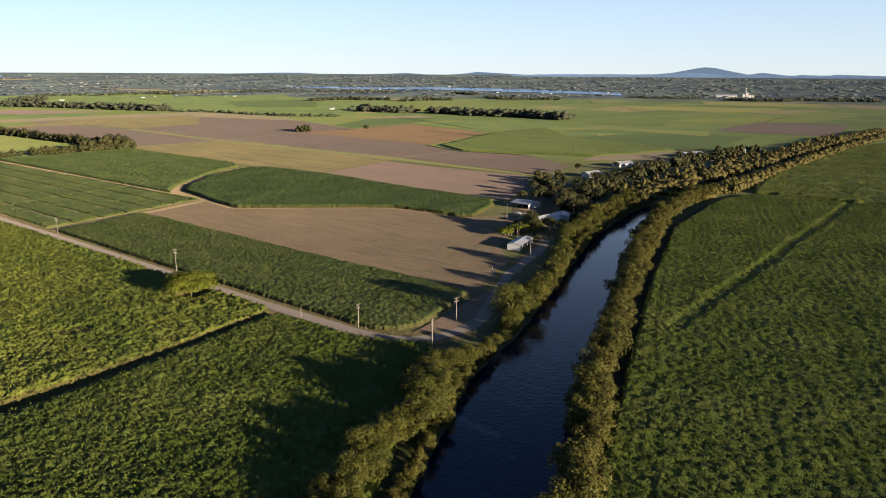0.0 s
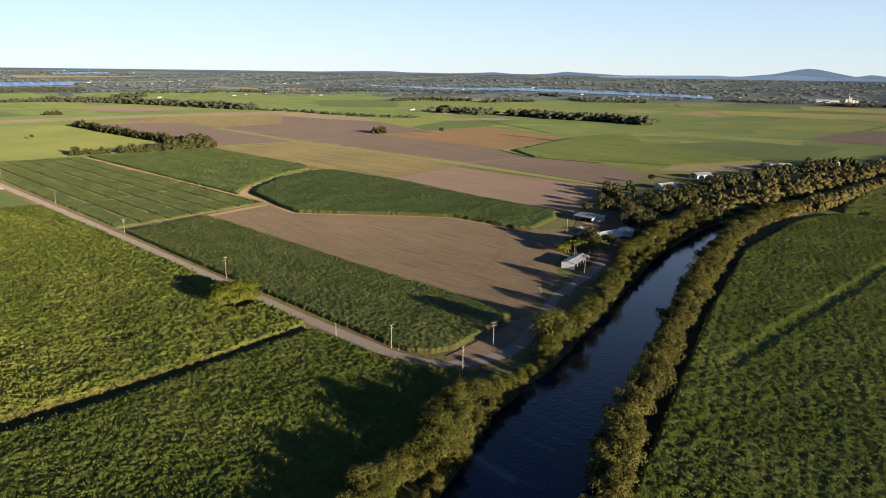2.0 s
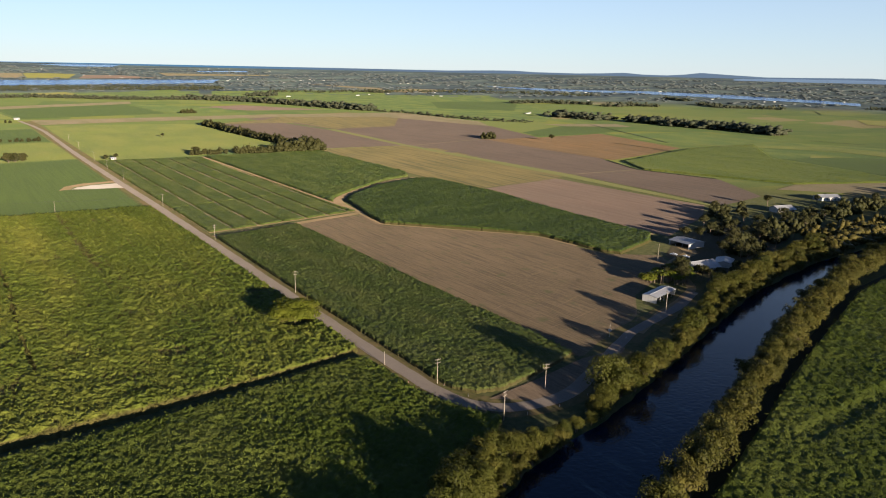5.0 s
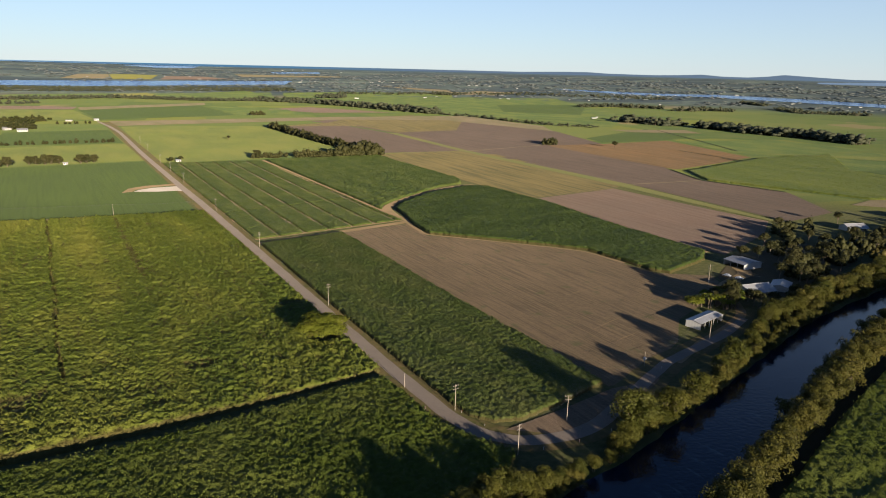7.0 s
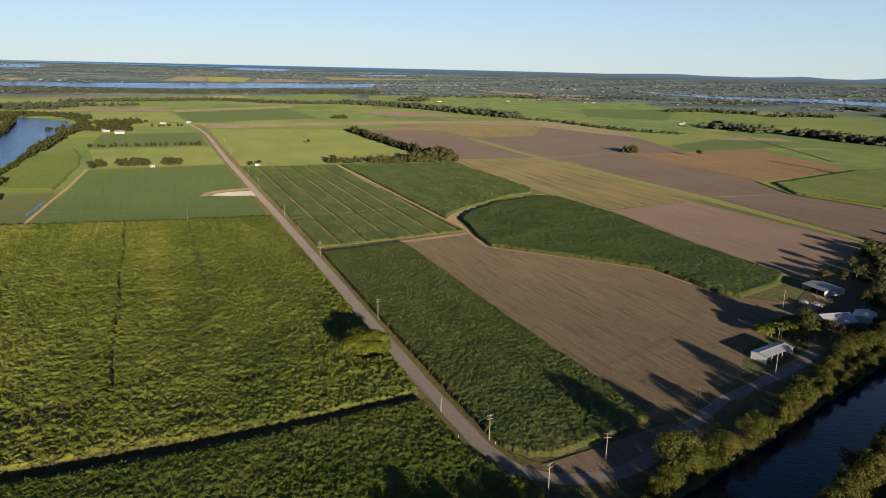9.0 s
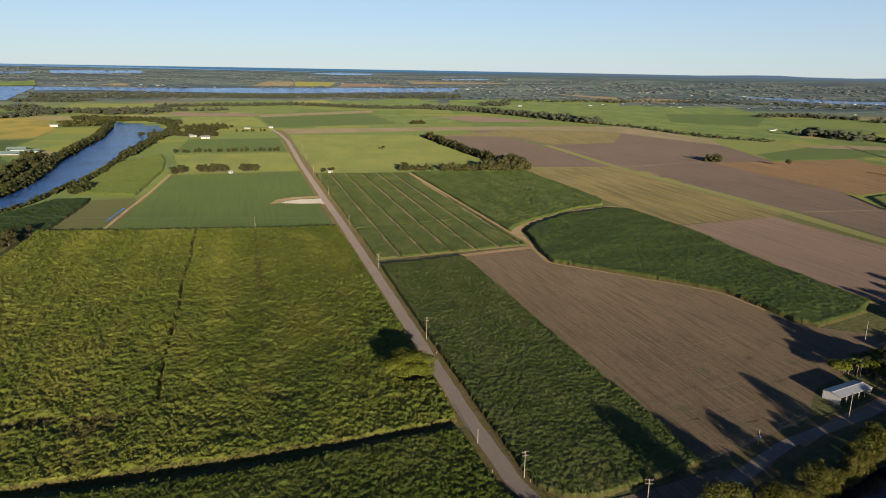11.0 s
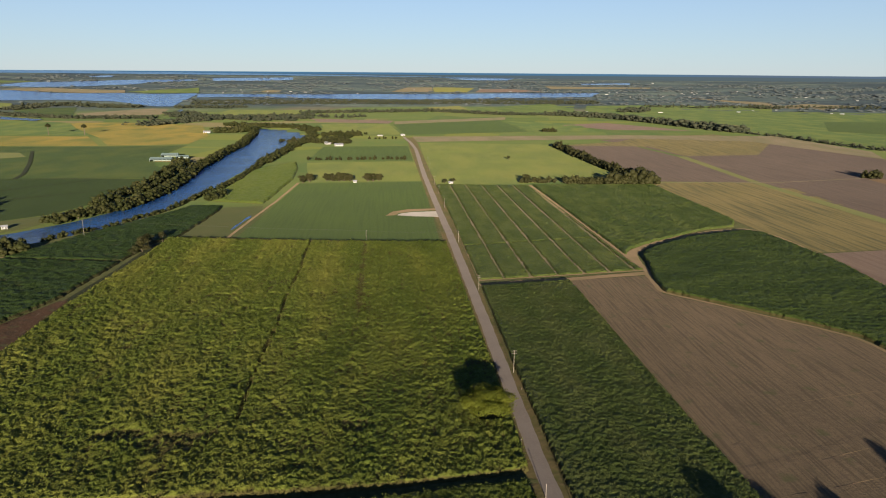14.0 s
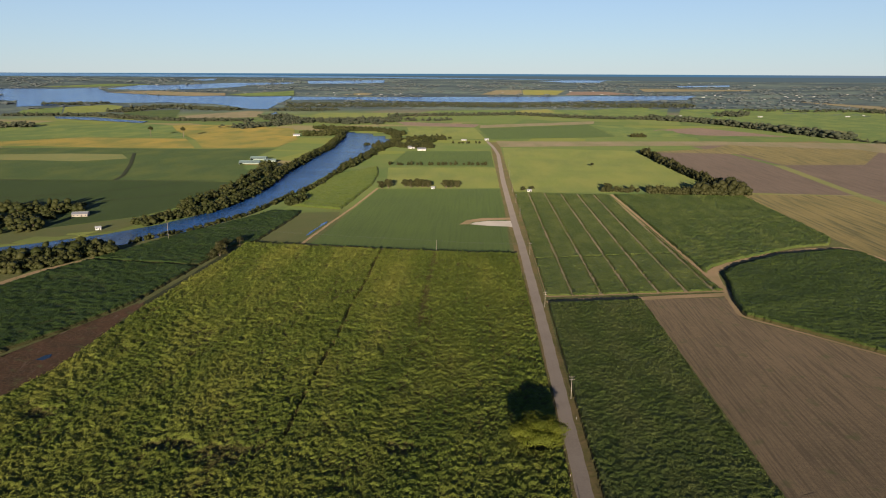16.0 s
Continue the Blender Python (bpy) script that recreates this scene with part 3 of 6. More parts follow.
patch("tan_headland", [(-230, 396), (-180, 391), (-117, 382), (-60, 376), (-10, 373.5), (-10, 376), (-60, 381), (-117, 388), (-180, 398), (-228, 402)], M_DIRT, "tan dirt headland between two crops", 0.18, step=30, category="track")
patch("bare_corner", [(8, -19), (32, -16), (60, -11), (74, -12), (88, -8), (80, -14), (62, -22), (40, -29), (20, -28)], M_RUT, "bare rutted earth inside the road bend", 0.2, step=10, category="dirt")
WHEEL_MARKS = [[(72.4, 20.3), (80.4, 21.7)], [(88.5, 23.2), (110.5, 28.4)], [(127, 40.5), (136.4, 43)], [(92.3, 14), (105.1, 15.4)], [(85.7, -6.3), (95.8, -2.6), (116, 9.5)], [(67.3, 52), (74.7, 55.1)], [(114.3, 84.7), (155.4, 92.8)], [(64, 12), (70, 4), (86, -3)], [(95, 40), (118, 47)]]
for line in WHEEL_MARKS:
    ribbon("wheel_mark", [(x, y, 0.2) for x, y in line], M_DIRT, "pale wheel mark across the stubble", 0.1)
patch("yard_earth", [(176, 26), (205, 24), (262, 40), (330, 62), (345, 110), (268, 106), (246, 92), (215, 74), (206, 58), (188, 48)], M_YARD, "grassy earth of the farm yard, darkened in colour for shade", 0.1, step=25, category="yard")
patch("field_row_soil", [(3, 266), (120, 284), (118, 320), (113, 656), (3, 669)], M_DIRT, "tan soil between cane rows", 0.1, step=30)
ribbon("dirt_track_cross", [(2, 255, 3.0), (30, 263, 3.2), (62, 266, 3.2), (90, 272, 3.4), (121, 278, 3.6)], M_DIRT, "tan dirt track between cane blocks", 0.17)
ribbon("dirt_track_long", [(121, 276, 3), (121, 320, 2.8), (119.5, 431, 1.8), (118, 533, 1.6), (115.5, 660, 1.8)], M_DIRT, "straight tan dirt track through the cane", 0.19)
ribbon("dirt_track_curve", [(121, 300, 2.6), (126, 331, 4), (145, 354, 4), (178, 379, 3.6), (225, 403, 3.4), (256, 410, 3.2), (268, 380, 1.6), (268, 300, 1.4), (258, 204, 1.4), (257, 116, 1.8)], M_DIRT, "curved tan dirt track round dense cane", 0.2)
ribbon("dirt_track_edge", [(119, 278, 2.5), (112, 236, 1.3), (139, 206, 1.2), (171, 170, 1.2), (185, 151, 1.2), (188, 118, 1.2)], M_DIRT, "tan strip along the stubble", 0.21)
ribbon("farm_lane", [(100, -4, 2), (130, 8, 2), (150, 14, 2), (175, 24, 2.4), (205, 62, 3), (238, 72, 4), (246, 84, 5)], M_DIRT, "bare dirt farm yard lane", 0.19)
ribbon("swath_bend", [(331, 676, 1.5), (322, 619, 1.8), (325, 580, 2.2), (326, 546, 2.6), (321, 511, 3), (305, 474, 3), (281, 444, 2.4), (264, 428, 1.6)], M_OLIVE, "curved pale swath in the mown field", 0.2)
ribbon("pale_track_plough", [(262, 676, 1.6), (420, 668, 1.6), (560, 700, 1.6)], M_TAN, "pale track across ploughed land", 0.26)
ribbon("pale_track_plough_east", [(412, 352, 1.5), (507, 344, 1.5)], M_TAN, "pale track across dark ploughed land", 0.26)
ribbon("paddock_track", [(-184, 398, 1.4), (-177, 480, 1.4), (-169, 560, 1.4), (-160, 690, 1.6)], M_DIRT, "tan dirt track beside the low crop", 0.2)
ribbon("river_track", [(-430, 160, 4), (-385, 230, 4), (-356, 274, 4), (-350, 302, 3.5), (-339, 324, 3), (-325, 351, 2.5)], M_DIRT, "tan grassy track between cane and woods", 0.2)
patch("river_grass", [(-700, 470), (-620, 380), (-470, 362), (-400, 396), (-362, 440), (-348, 476), (-366, 498), (-440, 430), (-560, 430)], M_ROUGH, "rough dark grass under riverside trees", 0.22, step=25, category="grass")
patch("river_lawn", [(-388, 404), (-366, 418), (-374, 434), (-395, 424)], M_PASTURE, "mown lawn at the river", 0.3, step=15, category="grass")
ribbon("mud_drain", [(-262, 90, 9), (-250, 130, 10), (-250, 175, 8), (-246, 215, 4), (-243, 245, 1.5)], M_MUD, "brown mud drain beside tall cane", 0.15, "drain")
ribbon("drain_grass", [(-243, 238, 2), (-237, 300, 2.5), (-233, 380, 2.5)], M_DRAIN_SHADE, "dark weedy drain beside tall cane", 0.17, "drain")
patch("drain_pond", [(-256.5, 151), (-255, 157), (-252.5, 158.5), (-251, 154), (-252.5, 150.5)], M_WATER, "small dark puddle in the mud drain", 0.3, category="water")
patch("reed_pond", [(-187.5, 428), (-187.2, 446), (-184, 462), (-184.6, 477), (-181, 490), (-180, 480), (-182.6, 463), (-184.4, 446), (-185.5, 430)], M_RIVER, "narrow blue pond in rough grass", 0.25, step=10, category="water")

# ---- country beyond ----
FAR_OPEN = []   # far fields and waters that stay free of woods


def open_land(name, poly, mat, label, z=0.18, step=70):
    FAR_OPEN.append(poly)
    return patch(name, poly, mat, label, z, step=step)


open_land("field_far_green", [(545, 405), (640, 432), (760, 468), (1000, 450), (1120, 200), (690, 140), (560, 190), (507, 340)], M_MEADOW, "light green cane field on the plain")
open_land("field_far_green_b", [(830, 690), (1030, 640), (1040, 470), (765, 480)], M_MEADOW, "light green cane field on the plain")
open_land("field_far_crop", [(680, 700), (705, 770), (960, 890), (970, 770), (830, 700)], M_CROP, "dark green crop before a wood")
open_land("field_far_plough", [(1050, 220), (1315, 220), (1345, 70), (1045, 35), (1030, 190)], M_PURPLE, "ploughed purplish field on the plain", 0.3)
open_land("field_far_tan", [(520, 185), (675, 215), (700, 125), (570, 130)], M_TAN, "dry tan grass beside a house", 0.3)
open_land("field_far_tan_b", [(870, 900), (1030, 850), (1000, 780), (880, 840)], M_TAN, "tan stubble patch in front of a wood", 0.3)
open_land("field_far_tan_c", [(0, 1300), (450, 1330), (780, 1315), (790, 1010), (735, 900), (665, 1190), (460, 1255), (5, 1190)], M_TAN, "long strip of dry tan grass", 0.3)
open_land("field_far_olive", [(262, 1120), (395, 1190), (480, 1300), (660, 1355), (700, 1180), (560, 965), (430, 950), (425, 1100)], M_OLIVE, "dull olive fallow field")
open_land("field_far_sq", [(-35, 1635), (260, 1800), (265, 1425), (-10, 1345)], M_CROP, "dark green square crop")
open_land("field_far_strip", [(-30, 1750), (300, 1940), (280, 1825), (-30, 1655)], M_TAN, "tan stubble strip")
open_land("field_far_pink", [(-265, 1860), (-30, 1775), (-45, 1670), (-225, 1730)], M_PINK, "pinkish ploughed strip")
open_land("field_far_light", [(-215, 1655), (-45, 1655), (-20, 1345), (-175, 1360)], M_PASTURE, "bright green paddock")
open_land("field_far_bright", [(85, 2250), (210, 2265), (205, 2555), (100, 2540)], M_PASTURE, "bright green paddock before the river")
open_land("field_far_mid", [(220, 2300), (610, 2340), (680, 2600), (205, 2555)], M_MEADOW, "green paddock before the river")
open_land("field_far_wedge", [(270, 1780), (440, 1680), (425, 1435), (270, 1425)], M_MEADOW, "green wedge of pasture")
open_land("field_far_stubble", [(375, 1635), (530, 1705), (655, 1455), (465, 1480)], M_PINK, "pinkish tan stubble")
open_land("field_far_plain", [(605, 2185), (895, 1520), (1415, 2485), (970, 2600), (725, 2590)], M_MEADOW, "broad green plain behind the tree belt")
open_land("field_far_plain_b", [(1040, 2405), (1685, 2110), (1205, 1205), (915, 940), (800, 1450), (1040, 1890)], M_MEADOW, "broad green plain behind the tree belt")
open_land("field_dark_band", [(760, 328), (857, 301), (960, 215), (940, 130), (807, 125), (718, 107), (729, 206)], M_CROP, "dark green band of young cane", 0.5)
open_land("field_bright_band", [(793, 514), (990, 381), (1010, 215), (923, 181), (935, 340)], M_PASTURE, "bright green band of cane", 0.5)
open_land("field_west_dark", [(-900, 540), (-700, 480), (-560, 430), (-440, 430), (-368, 500), (-340, 580), (-330, 728), (-900, 722)], M_CROP_WEST, "dark green crop beyond the river")
open_land("field_west_green", [(-900, 724), (-332, 730), (-345, 800), (-380, 860), (-405, 945), (-405, 1130), (-550, 1112), (-720, 1112), (-1200, 1100)], M_MEADOW_WEST, "light green field beyond the river")
open_land("field_west_gold", [(-1250, 1200), (-980, 1215), (-865, 1315), (-645, 1310), (-555, 1125), (-725, 1120), (-865, 1140), (-1200, 1110)], M_GOLD, "golden strip of ripening crop", 0.3)
open_land("field_west_gold", [(-830, 1680), (-645, 1695), (-490, 1595), (-410, 1310), (-410, 1150), (-540, 1125), (-615, 1285), (-675, 1385), (-745, 1505)], M_GOLD, "golden ripening field beyond the river", 0.34)
open_land("field_west_stain", [(-835, 1000), (-730, 1020), (-635, 1015), (-600, 960), (-660, 920), (-735, 925), (-840, 930)], M_STRIP, "yellowing patch in a green field", 0.3)
open_land("field_west_far", [(-1350, 1400), (-1175, 1645), (-960, 1745), (-830, 1680), (-745, 1505), (-675, 1385), (-645, 1320), (-870, 1330), (-990, 1230), (-1250, 1220)], M_MEADOW, "light green field beyond the gold crop")
open_land("field_west_isle", [(-1500, 2360), (-1410, 2480), (-1340, 2460), (-1255, 2275), (-1395, 2160)], M_PASTURE, "bright green field on a river flat", 0.3)
open_land("field_west_isle", [(-1500, 2050), (-1570, 2225), (-1505, 2355), (-1400, 2160)], M_MEADOW, "green field on a river flat", 0.3)
open_land("field_west_isle", [(-1260, 2295), (-1095, 2385), (-940, 1970), (-1140, 2065)], M_MEADOW_WEST, "deep green field on a river flat", 0.3)
open_land("field_west_flat", [(-965, 2050), (-840, 2360), (-775, 2330), (-710, 2020), (-890, 1920)], M_TAN, "dull tan river flat", 0.3)
open_land("field_far_north", [(-565, 2090), (-565, 2285), (-405, 2265), (-315, 2310), (-325, 2060), (-505, 1935)], M_PASTURE, "bright green paddock in the bend", 0.3)
open_land("field_far_north", [(-285, 2120), (-190, 2470), (100, 2545), (240, 2370), (380, 2575), (615, 2695), (605, 2245), (395, 2025), (175, 2200)], M_MEADOW, "green paddocks before the wide river", 0.3)
open_land("field_far_yellow", [(100, 2465), (230, 2595), (240, 2370), (100, 2320)], M_YELLOW, "yellow-green paddock before the wide river", 0.6)
open_land("field_shore_green", [(-2070, 3110), (-1910, 3475), (-1705, 3540), (-1845, 3290)], M_MEADOW, "green bank beyond the wide river", 1.0, 60)
open_land("field_shore_tan", [(-1680, 2990), (-1525, 3130), (-1185, 3130), (-1145, 3010), (-1285, 2930), (-1525, 2960)], M_TAN, "dry tan spit in the wide river", 1.6, 60)
open_land("field_shore_green", [(-1160, 3070), (-970, 3310), (-935, 3400), (-860, 3095), (-1040, 3010)], M_MEADOW, "green spit in the wide river", 1.8, 60)
open_land("field_shore_tan", [(-665, 3185), (-590, 3345), (-535, 3320), (-540, 3200)], M_TAN, "dry tan paddock beyond the wide river", 1.0, 60)
open_land("field_shore_tan", [(-20, 3345), (70, 3690), (200, 3710), (180, 3350)], M_TAN, "dry tan paddock beyond the wide river", 1.0, 60)
open_land("field_shore_green", [(185, 3350), (205, 3710), (310, 3725), (425, 3695), (345, 3350)], M_YELLOW, "yellow-green paddock beyond the wide river", 1.0, 60)
open_land("field_shore_tan", [(385, 3355), (445, 3605), (620, 3620), (750, 3415)], M_PINK, "pinkish paddock beyond the wide river", 1.0, 60)
open_land("field_shore_tan", [(845, 3875), (1415, 3770), (1380, 3675), (825, 3630)], M_TAN, "long dry paddock beyond the wide river", 1.0, 60)
open_land("field_shore_tan", [(1280, 2955), (1495, 2630), (1415, 2485), (1350, 2705)], M_TAN, "dry tan paddock before far woods", 1.0, 60)
open_land("field_shore_tan", [(1341, 2440), (1601, 2560), (1720, 2420), (1500, 2310)], M_TAN, "dry tan paddock before far woods", 1.0, 60)
open_land("field_yellow_streak", [(845, 330), (885, 255), (905, 120), (800, 185), (775, 295)], M_YELLOW, "yellowing streak in a cane field", 0.4)
open_land("field_yellow_streak", [(1775, 725), (1955, 315), (1635, 365), (1615, 620)], M_YELLOW, "yellowing streak in a cane field", 0.4)
open_land("field_yellow_streak", [(2285, 675), (2330, 275), (2060, 340), (2035, 570)], M_YELLOW, "yellowing streak in a cane field", 0.4)
open_land("field_far_block", [(1170, 1760), (1495, 1710), (1125, 1290), (980, 1435)], M_CROP, "dark green crop block on the plain", 0.4)
open_land("field_far_dry", [(2380, 285), (2355, 145), (2110, 110), (2105, 205)], M_TAN, "dry tan paddock near the mill", 0.4)
open_land("field_far_dry", [(1330, 2585), (1680, 2400), (1505, 2310)], M_TAN, "dry tan paddock before far woods", 0.4)


def drain(*line):
    ribbon("field_drain", [(x, y, 1.6 if len(line) < 4 else 2.6) for x, y in line], M_DRAIN_SHADE, "dark grassy drain between fields", 0.45, "drain")


drain((1594, 625), (1586, 555))
drain((2049, 1105), (2075, 991), (1894, 875))
drain((693, 228), (707, 100))
drain((700, 480), (684, 266))
drain((-620, 560), (-480, 640), (-410, 715))
drain((-560, 500), (-420, 600), (-350, 650))
drain((1525, 590), (1545, 535))
drain((1070, 455), (1090, 370))
drain((1335, 220), (1335, 125), (1320, 40))
drain((1905, 320), (1925, 180))
drain((705, 215), (705, 165), (710, 105))
drain((1335, 215), (1605, 230))
drain((715, 570), (705, 430))
drain((960, 855), (880, 685), (800, 535))
drain((-625, 1035), (-560, 885), (-515, 770), (-505, 725))
drain((-900, 722), (-505, 727), (-375, 730))
drain((540, 420), (507, 344), (527, 254))


def broad(*poly):
    FAR_OPEN.append(list(poly))
    patch("broad_water", list(poly), M_RIVER, "broad blue tidal river in the distance", 1.2, step=50, category="water")


broad((-2300, 2900), (-2015, 2785), (-1830, 2500), (-1755, 2485), (-1640, 2300), (-1585, 2365), (-1585, 2530), (-1420, 2545), (-1240, 2635), (-1055, 2620), (-860, 2465), (-805, 2475), (-830, 2780), (-845, 3005), (-865, 3060), (-1030, 2980), (-1190, 2995), (-1285, 2930), (-1405, 2915), (-1525, 2960), (-1665, 2995), (-1725, 3070), (-1820, 3215), (-1940, 3065))
broad((-850, 3035), (375, 3265), (995, 3320), (875, 3050), (340, 2960), (95, 2900), (-260, 2905), (-625, 2940), (-815, 2860))
broad((-1765, 3165), (-1730, 3460), (-1550, 3600), (-1415, 3815), (-1090, 4020), (-1060, 3895), (-1245, 3670), (-1260, 3525), (-1430, 3290), (-1590, 3160))
broad((-1045, 4175), (-615, 4435), (-585, 4175), (-760, 4005), (-985, 3925))
broad((-1690, 4035), (-1595, 4185), (-1545, 4000), (-1630, 3925))
broad((355, 4640), (620, 4790), (840, 4780), (735, 4500), (520, 4470))
broad((1120, 4160), (1455, 4230), (1405, 4080), (1100, 4015))
broad((-1320, 1985), (-1200, 1970), (-945, 1795), (-935, 1730), (-1100, 1815), (-1265, 1895))
broad((-710, 2135), (-725, 2300), (-685, 2170), (-660, 1995))
broad((2053, 2626), (2194, 2395), (2319, 2176), (2511, 2043), (2640, 1687), (2673, 1300), (2648, 1132), (2518, 1071), (2534, 1228), (2476, 1491), (2400, 1790), (2350, 1960), (2142, 2160), (2061, 2430))

v, f = [], []
for k, b in enumerate(np.arange(-60, 13, 1.0)):
    depth = np.interp(b, (-60, -34, -9, 3, 12), (330, 310, 190, 80, 5))
    for rr in (4860 - depth, 4870):
        x, y = rr * math.sin(radians(b)), rr * math.cos(radians(b))
        v.append((x, y, float(land(x, y)) + 2.0))
    if k:
        f.append((2 * k - 2, 2 * k, 2 * k + 1, 2 * k - 1))
tagged(new("sea", mesh_of("sea", v, f, M_SEA)), "thin blue strip of sea at the horizon", "sea", kind="structure")

# wooded foothills under the skyline, haze painted on as blue: (bearing, height over the plain's rim, half width in
# degrees)
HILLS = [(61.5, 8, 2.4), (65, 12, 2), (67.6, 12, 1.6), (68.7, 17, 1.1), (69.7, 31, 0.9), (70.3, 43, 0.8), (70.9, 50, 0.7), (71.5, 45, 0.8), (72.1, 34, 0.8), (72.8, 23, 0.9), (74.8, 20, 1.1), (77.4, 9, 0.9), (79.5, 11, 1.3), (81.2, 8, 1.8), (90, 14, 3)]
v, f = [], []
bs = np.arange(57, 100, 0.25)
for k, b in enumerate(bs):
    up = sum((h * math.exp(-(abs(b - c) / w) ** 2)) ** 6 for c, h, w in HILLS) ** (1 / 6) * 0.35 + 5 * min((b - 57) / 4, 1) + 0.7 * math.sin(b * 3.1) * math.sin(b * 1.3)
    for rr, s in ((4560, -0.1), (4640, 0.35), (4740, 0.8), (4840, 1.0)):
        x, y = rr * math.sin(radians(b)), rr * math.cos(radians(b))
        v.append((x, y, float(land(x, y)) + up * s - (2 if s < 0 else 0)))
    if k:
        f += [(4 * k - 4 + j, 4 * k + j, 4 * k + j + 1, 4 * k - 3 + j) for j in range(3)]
tagged(new("distant_hills", mesh_of("distant_hills", v, np.array(f)[:, ::-1], M_HILL, True)), "low forested hills on the skyline, blue with painted haze", "hills", kind="structure")

# ---- sugar cane ----
def cane(name, poly, mat, label, high=2.6, rows=1.6, leaves=3, size=0.7, turn=0.0, seed=1, cell=0.8, bare=None, drill=(0.0, 1.0), low=None, relief=0.42, close=0.86, lumps=0.14, uneven=1.0, spread=(0.62, 1.05)):
    """A stand of cane: leafy stools that close into a lumpy canopy, with arching blades, in rows that head turn degrees from north."""
    rnd = np.random.RandomState(seed)
    px, py = [p[0] for p in poly], [p[1] for p in poly]
    x0, x1, y0, y1 = min(px), max(px), min(py), max(py)
    cx, cy = (x0 + x1) / 2, (y0 + y1) / 2
    c, s = math.cos(radians(turn)), math.sin(radians(turn))
    span = math.hypot(x1 - x0, y1 - y0) / 2 + 3 * rows
    # stools on a shaken grid (u across the rows, w along them)
    nu = int(2 * span / rows)
    su, sw = np.meshgrid(np.arange(nu), np.arange(nu), indexing="ij")
    su = (su + 0.5 + rnd.uniform(-0.5, 0.5, su.shape)) * rows - span
    sw = (sw + 0.5 + rnd.uniform(-0.5, 0.5, sw.shape)) * rows - span
    bx, by = cx + su * c + sw * s, cy - su * s + sw * c
    tall = 1 + 0.09 * soft_noise(bx, by, 45, seed) + 0.12 * uneven * grain(bx, by, 6.5, seed + 3) + 1.5 * lumps * grain(bx, by, 2.9, seed + 5) + uneven * rnd.uniform(-0.26, 0.2, su.shape)
    tall = tall * (1 + drill[0] * np.sin(6.283 * su / drill[1]))
    if low is not None:
        tall = tall * low(bx, by)
    wide = rows * rnd.uniform(*spread, su.shape)
    # canopy over the stools
    X, Y = np.meshgrid(np.arange(x0 - cell, x1 + 2 * cell, cell), np.arange(y0 - cell, y1 + 2 * cell, cell))
    X = X + rnd.uniform(-0.35, 0.35, X.shape) * cell
    Y = Y + rnd.uniform(-0.35, 0.35, X.shape) * cell
    keep = inside(poly, X, Y)
    if bare is not None:
        keep &= ~bare(X, Y)
    U, W = (X - cx) * c - (Y - cy) * s, (X - cx) * s + (Y - cy) * c
    iu, iw = ((U + span) / rows).astype(int), ((W + span) / rows).astype(int)
    dome = np.zeros(X.shape)
    for du in (-1, 0, 1):
        for dw in (-1, 0, 1):
            k = (np.clip(iu + du, 0, nu - 1), np.clip(iw + dw, 0, nu - 1))
            d2 = ((U - su[k]) ** 2 + (W - sw[k]) ** 2) / wide[k] ** 2
            dome = np.maximum(dome, tall[k] * (1 - relief + relief * np.sqrt(np.clip(1 - d2, 0, 1))))
    Z = np.where(keep, high * (close * dome + rnd.uniform(-0.085, 0.085, X.shape)), -0.2) + land(X, Y)
    n, m = X.shape
    idx = np.arange(n * m).reshape(n, m)
    k4 = keep[:-1, :-1] | keep[1:, :-1] | keep[:-1, 1:] | keep[1:, 1:]
    verts = [np.stack([X, Y, Z], -1).reshape(-1, 3)]
    faces = [np.stack([idx[:-1, :-1], idx[:-1, 1:], idx[1:, 1:], idx[1:, :-1]], -1)[k4]]
    # blades that arch out of each stool
    ok = inside(poly, bx, by)
    if bare is not None:
        ok &= ~bare(bx, by)
    bx, by, tall = bx[ok], by[ok], tall[ok]
    n, bz, base = len(bx), land(bx, by), len(verts[0])
    for j in range(leaves):
        a = rnd.uniform(0, 6.283, n)
        length, half = size * rnd.uniform(0.6, 1.3, n), size * rnd.uniform(0.14, 0.29, n)
        dx, dy = np.cos(a), np.sin(a)
        ox, oy = bx + rnd.normal(0, 0.3, n) * rows, by + rnd.normal(0, 0.3, n) * rows
        top = bz + high * tall * rnd.uniform(0.72, 1.06, n)
        tilt = rnd.uniform(-0.5, 0.5, n) * half
        off = np.stack([-dy * half, dx * half, tilt], 1)
        p0 = np.stack([ox - dx * length * 0.3, oy - dy * length * 0.3, top - length * rnd.uniform(0.3, 0.8, n)], 1)
        mid = np.stack([ox + dx * length * 0.2, oy + dy * length * 0.2, top], 1)
        tip = np.stack([ox + dx * length, oy + dy * length, top + length * rnd.uniform(-0.35, 0.5, n)], 1)
        verts.append(np.stack([p0, mid - off, tip, mid + off], 1).reshape(-1, 3))
        faces.append(base + np.arange(n * 4).reshape(n, 4))
        base += n * 4
    me = mesh_of(name, np.concatenate(verts), np.concatenate(faces), mat)
    return tagged(new(name, me), label, "sugar cane", kind="stuff")


FIELD_A = [(-9.5, 40), (-9, 120), (-9, 250), (-10, 371), (-60, 373), (-117, 379), (-179, 388), (-227, 394), (-230, 345), (-239, 227), (-239, 137), (-246, 100), (-258, 30), (-140, 30), (-97, 31), (-60, 33), (-20, 38)]


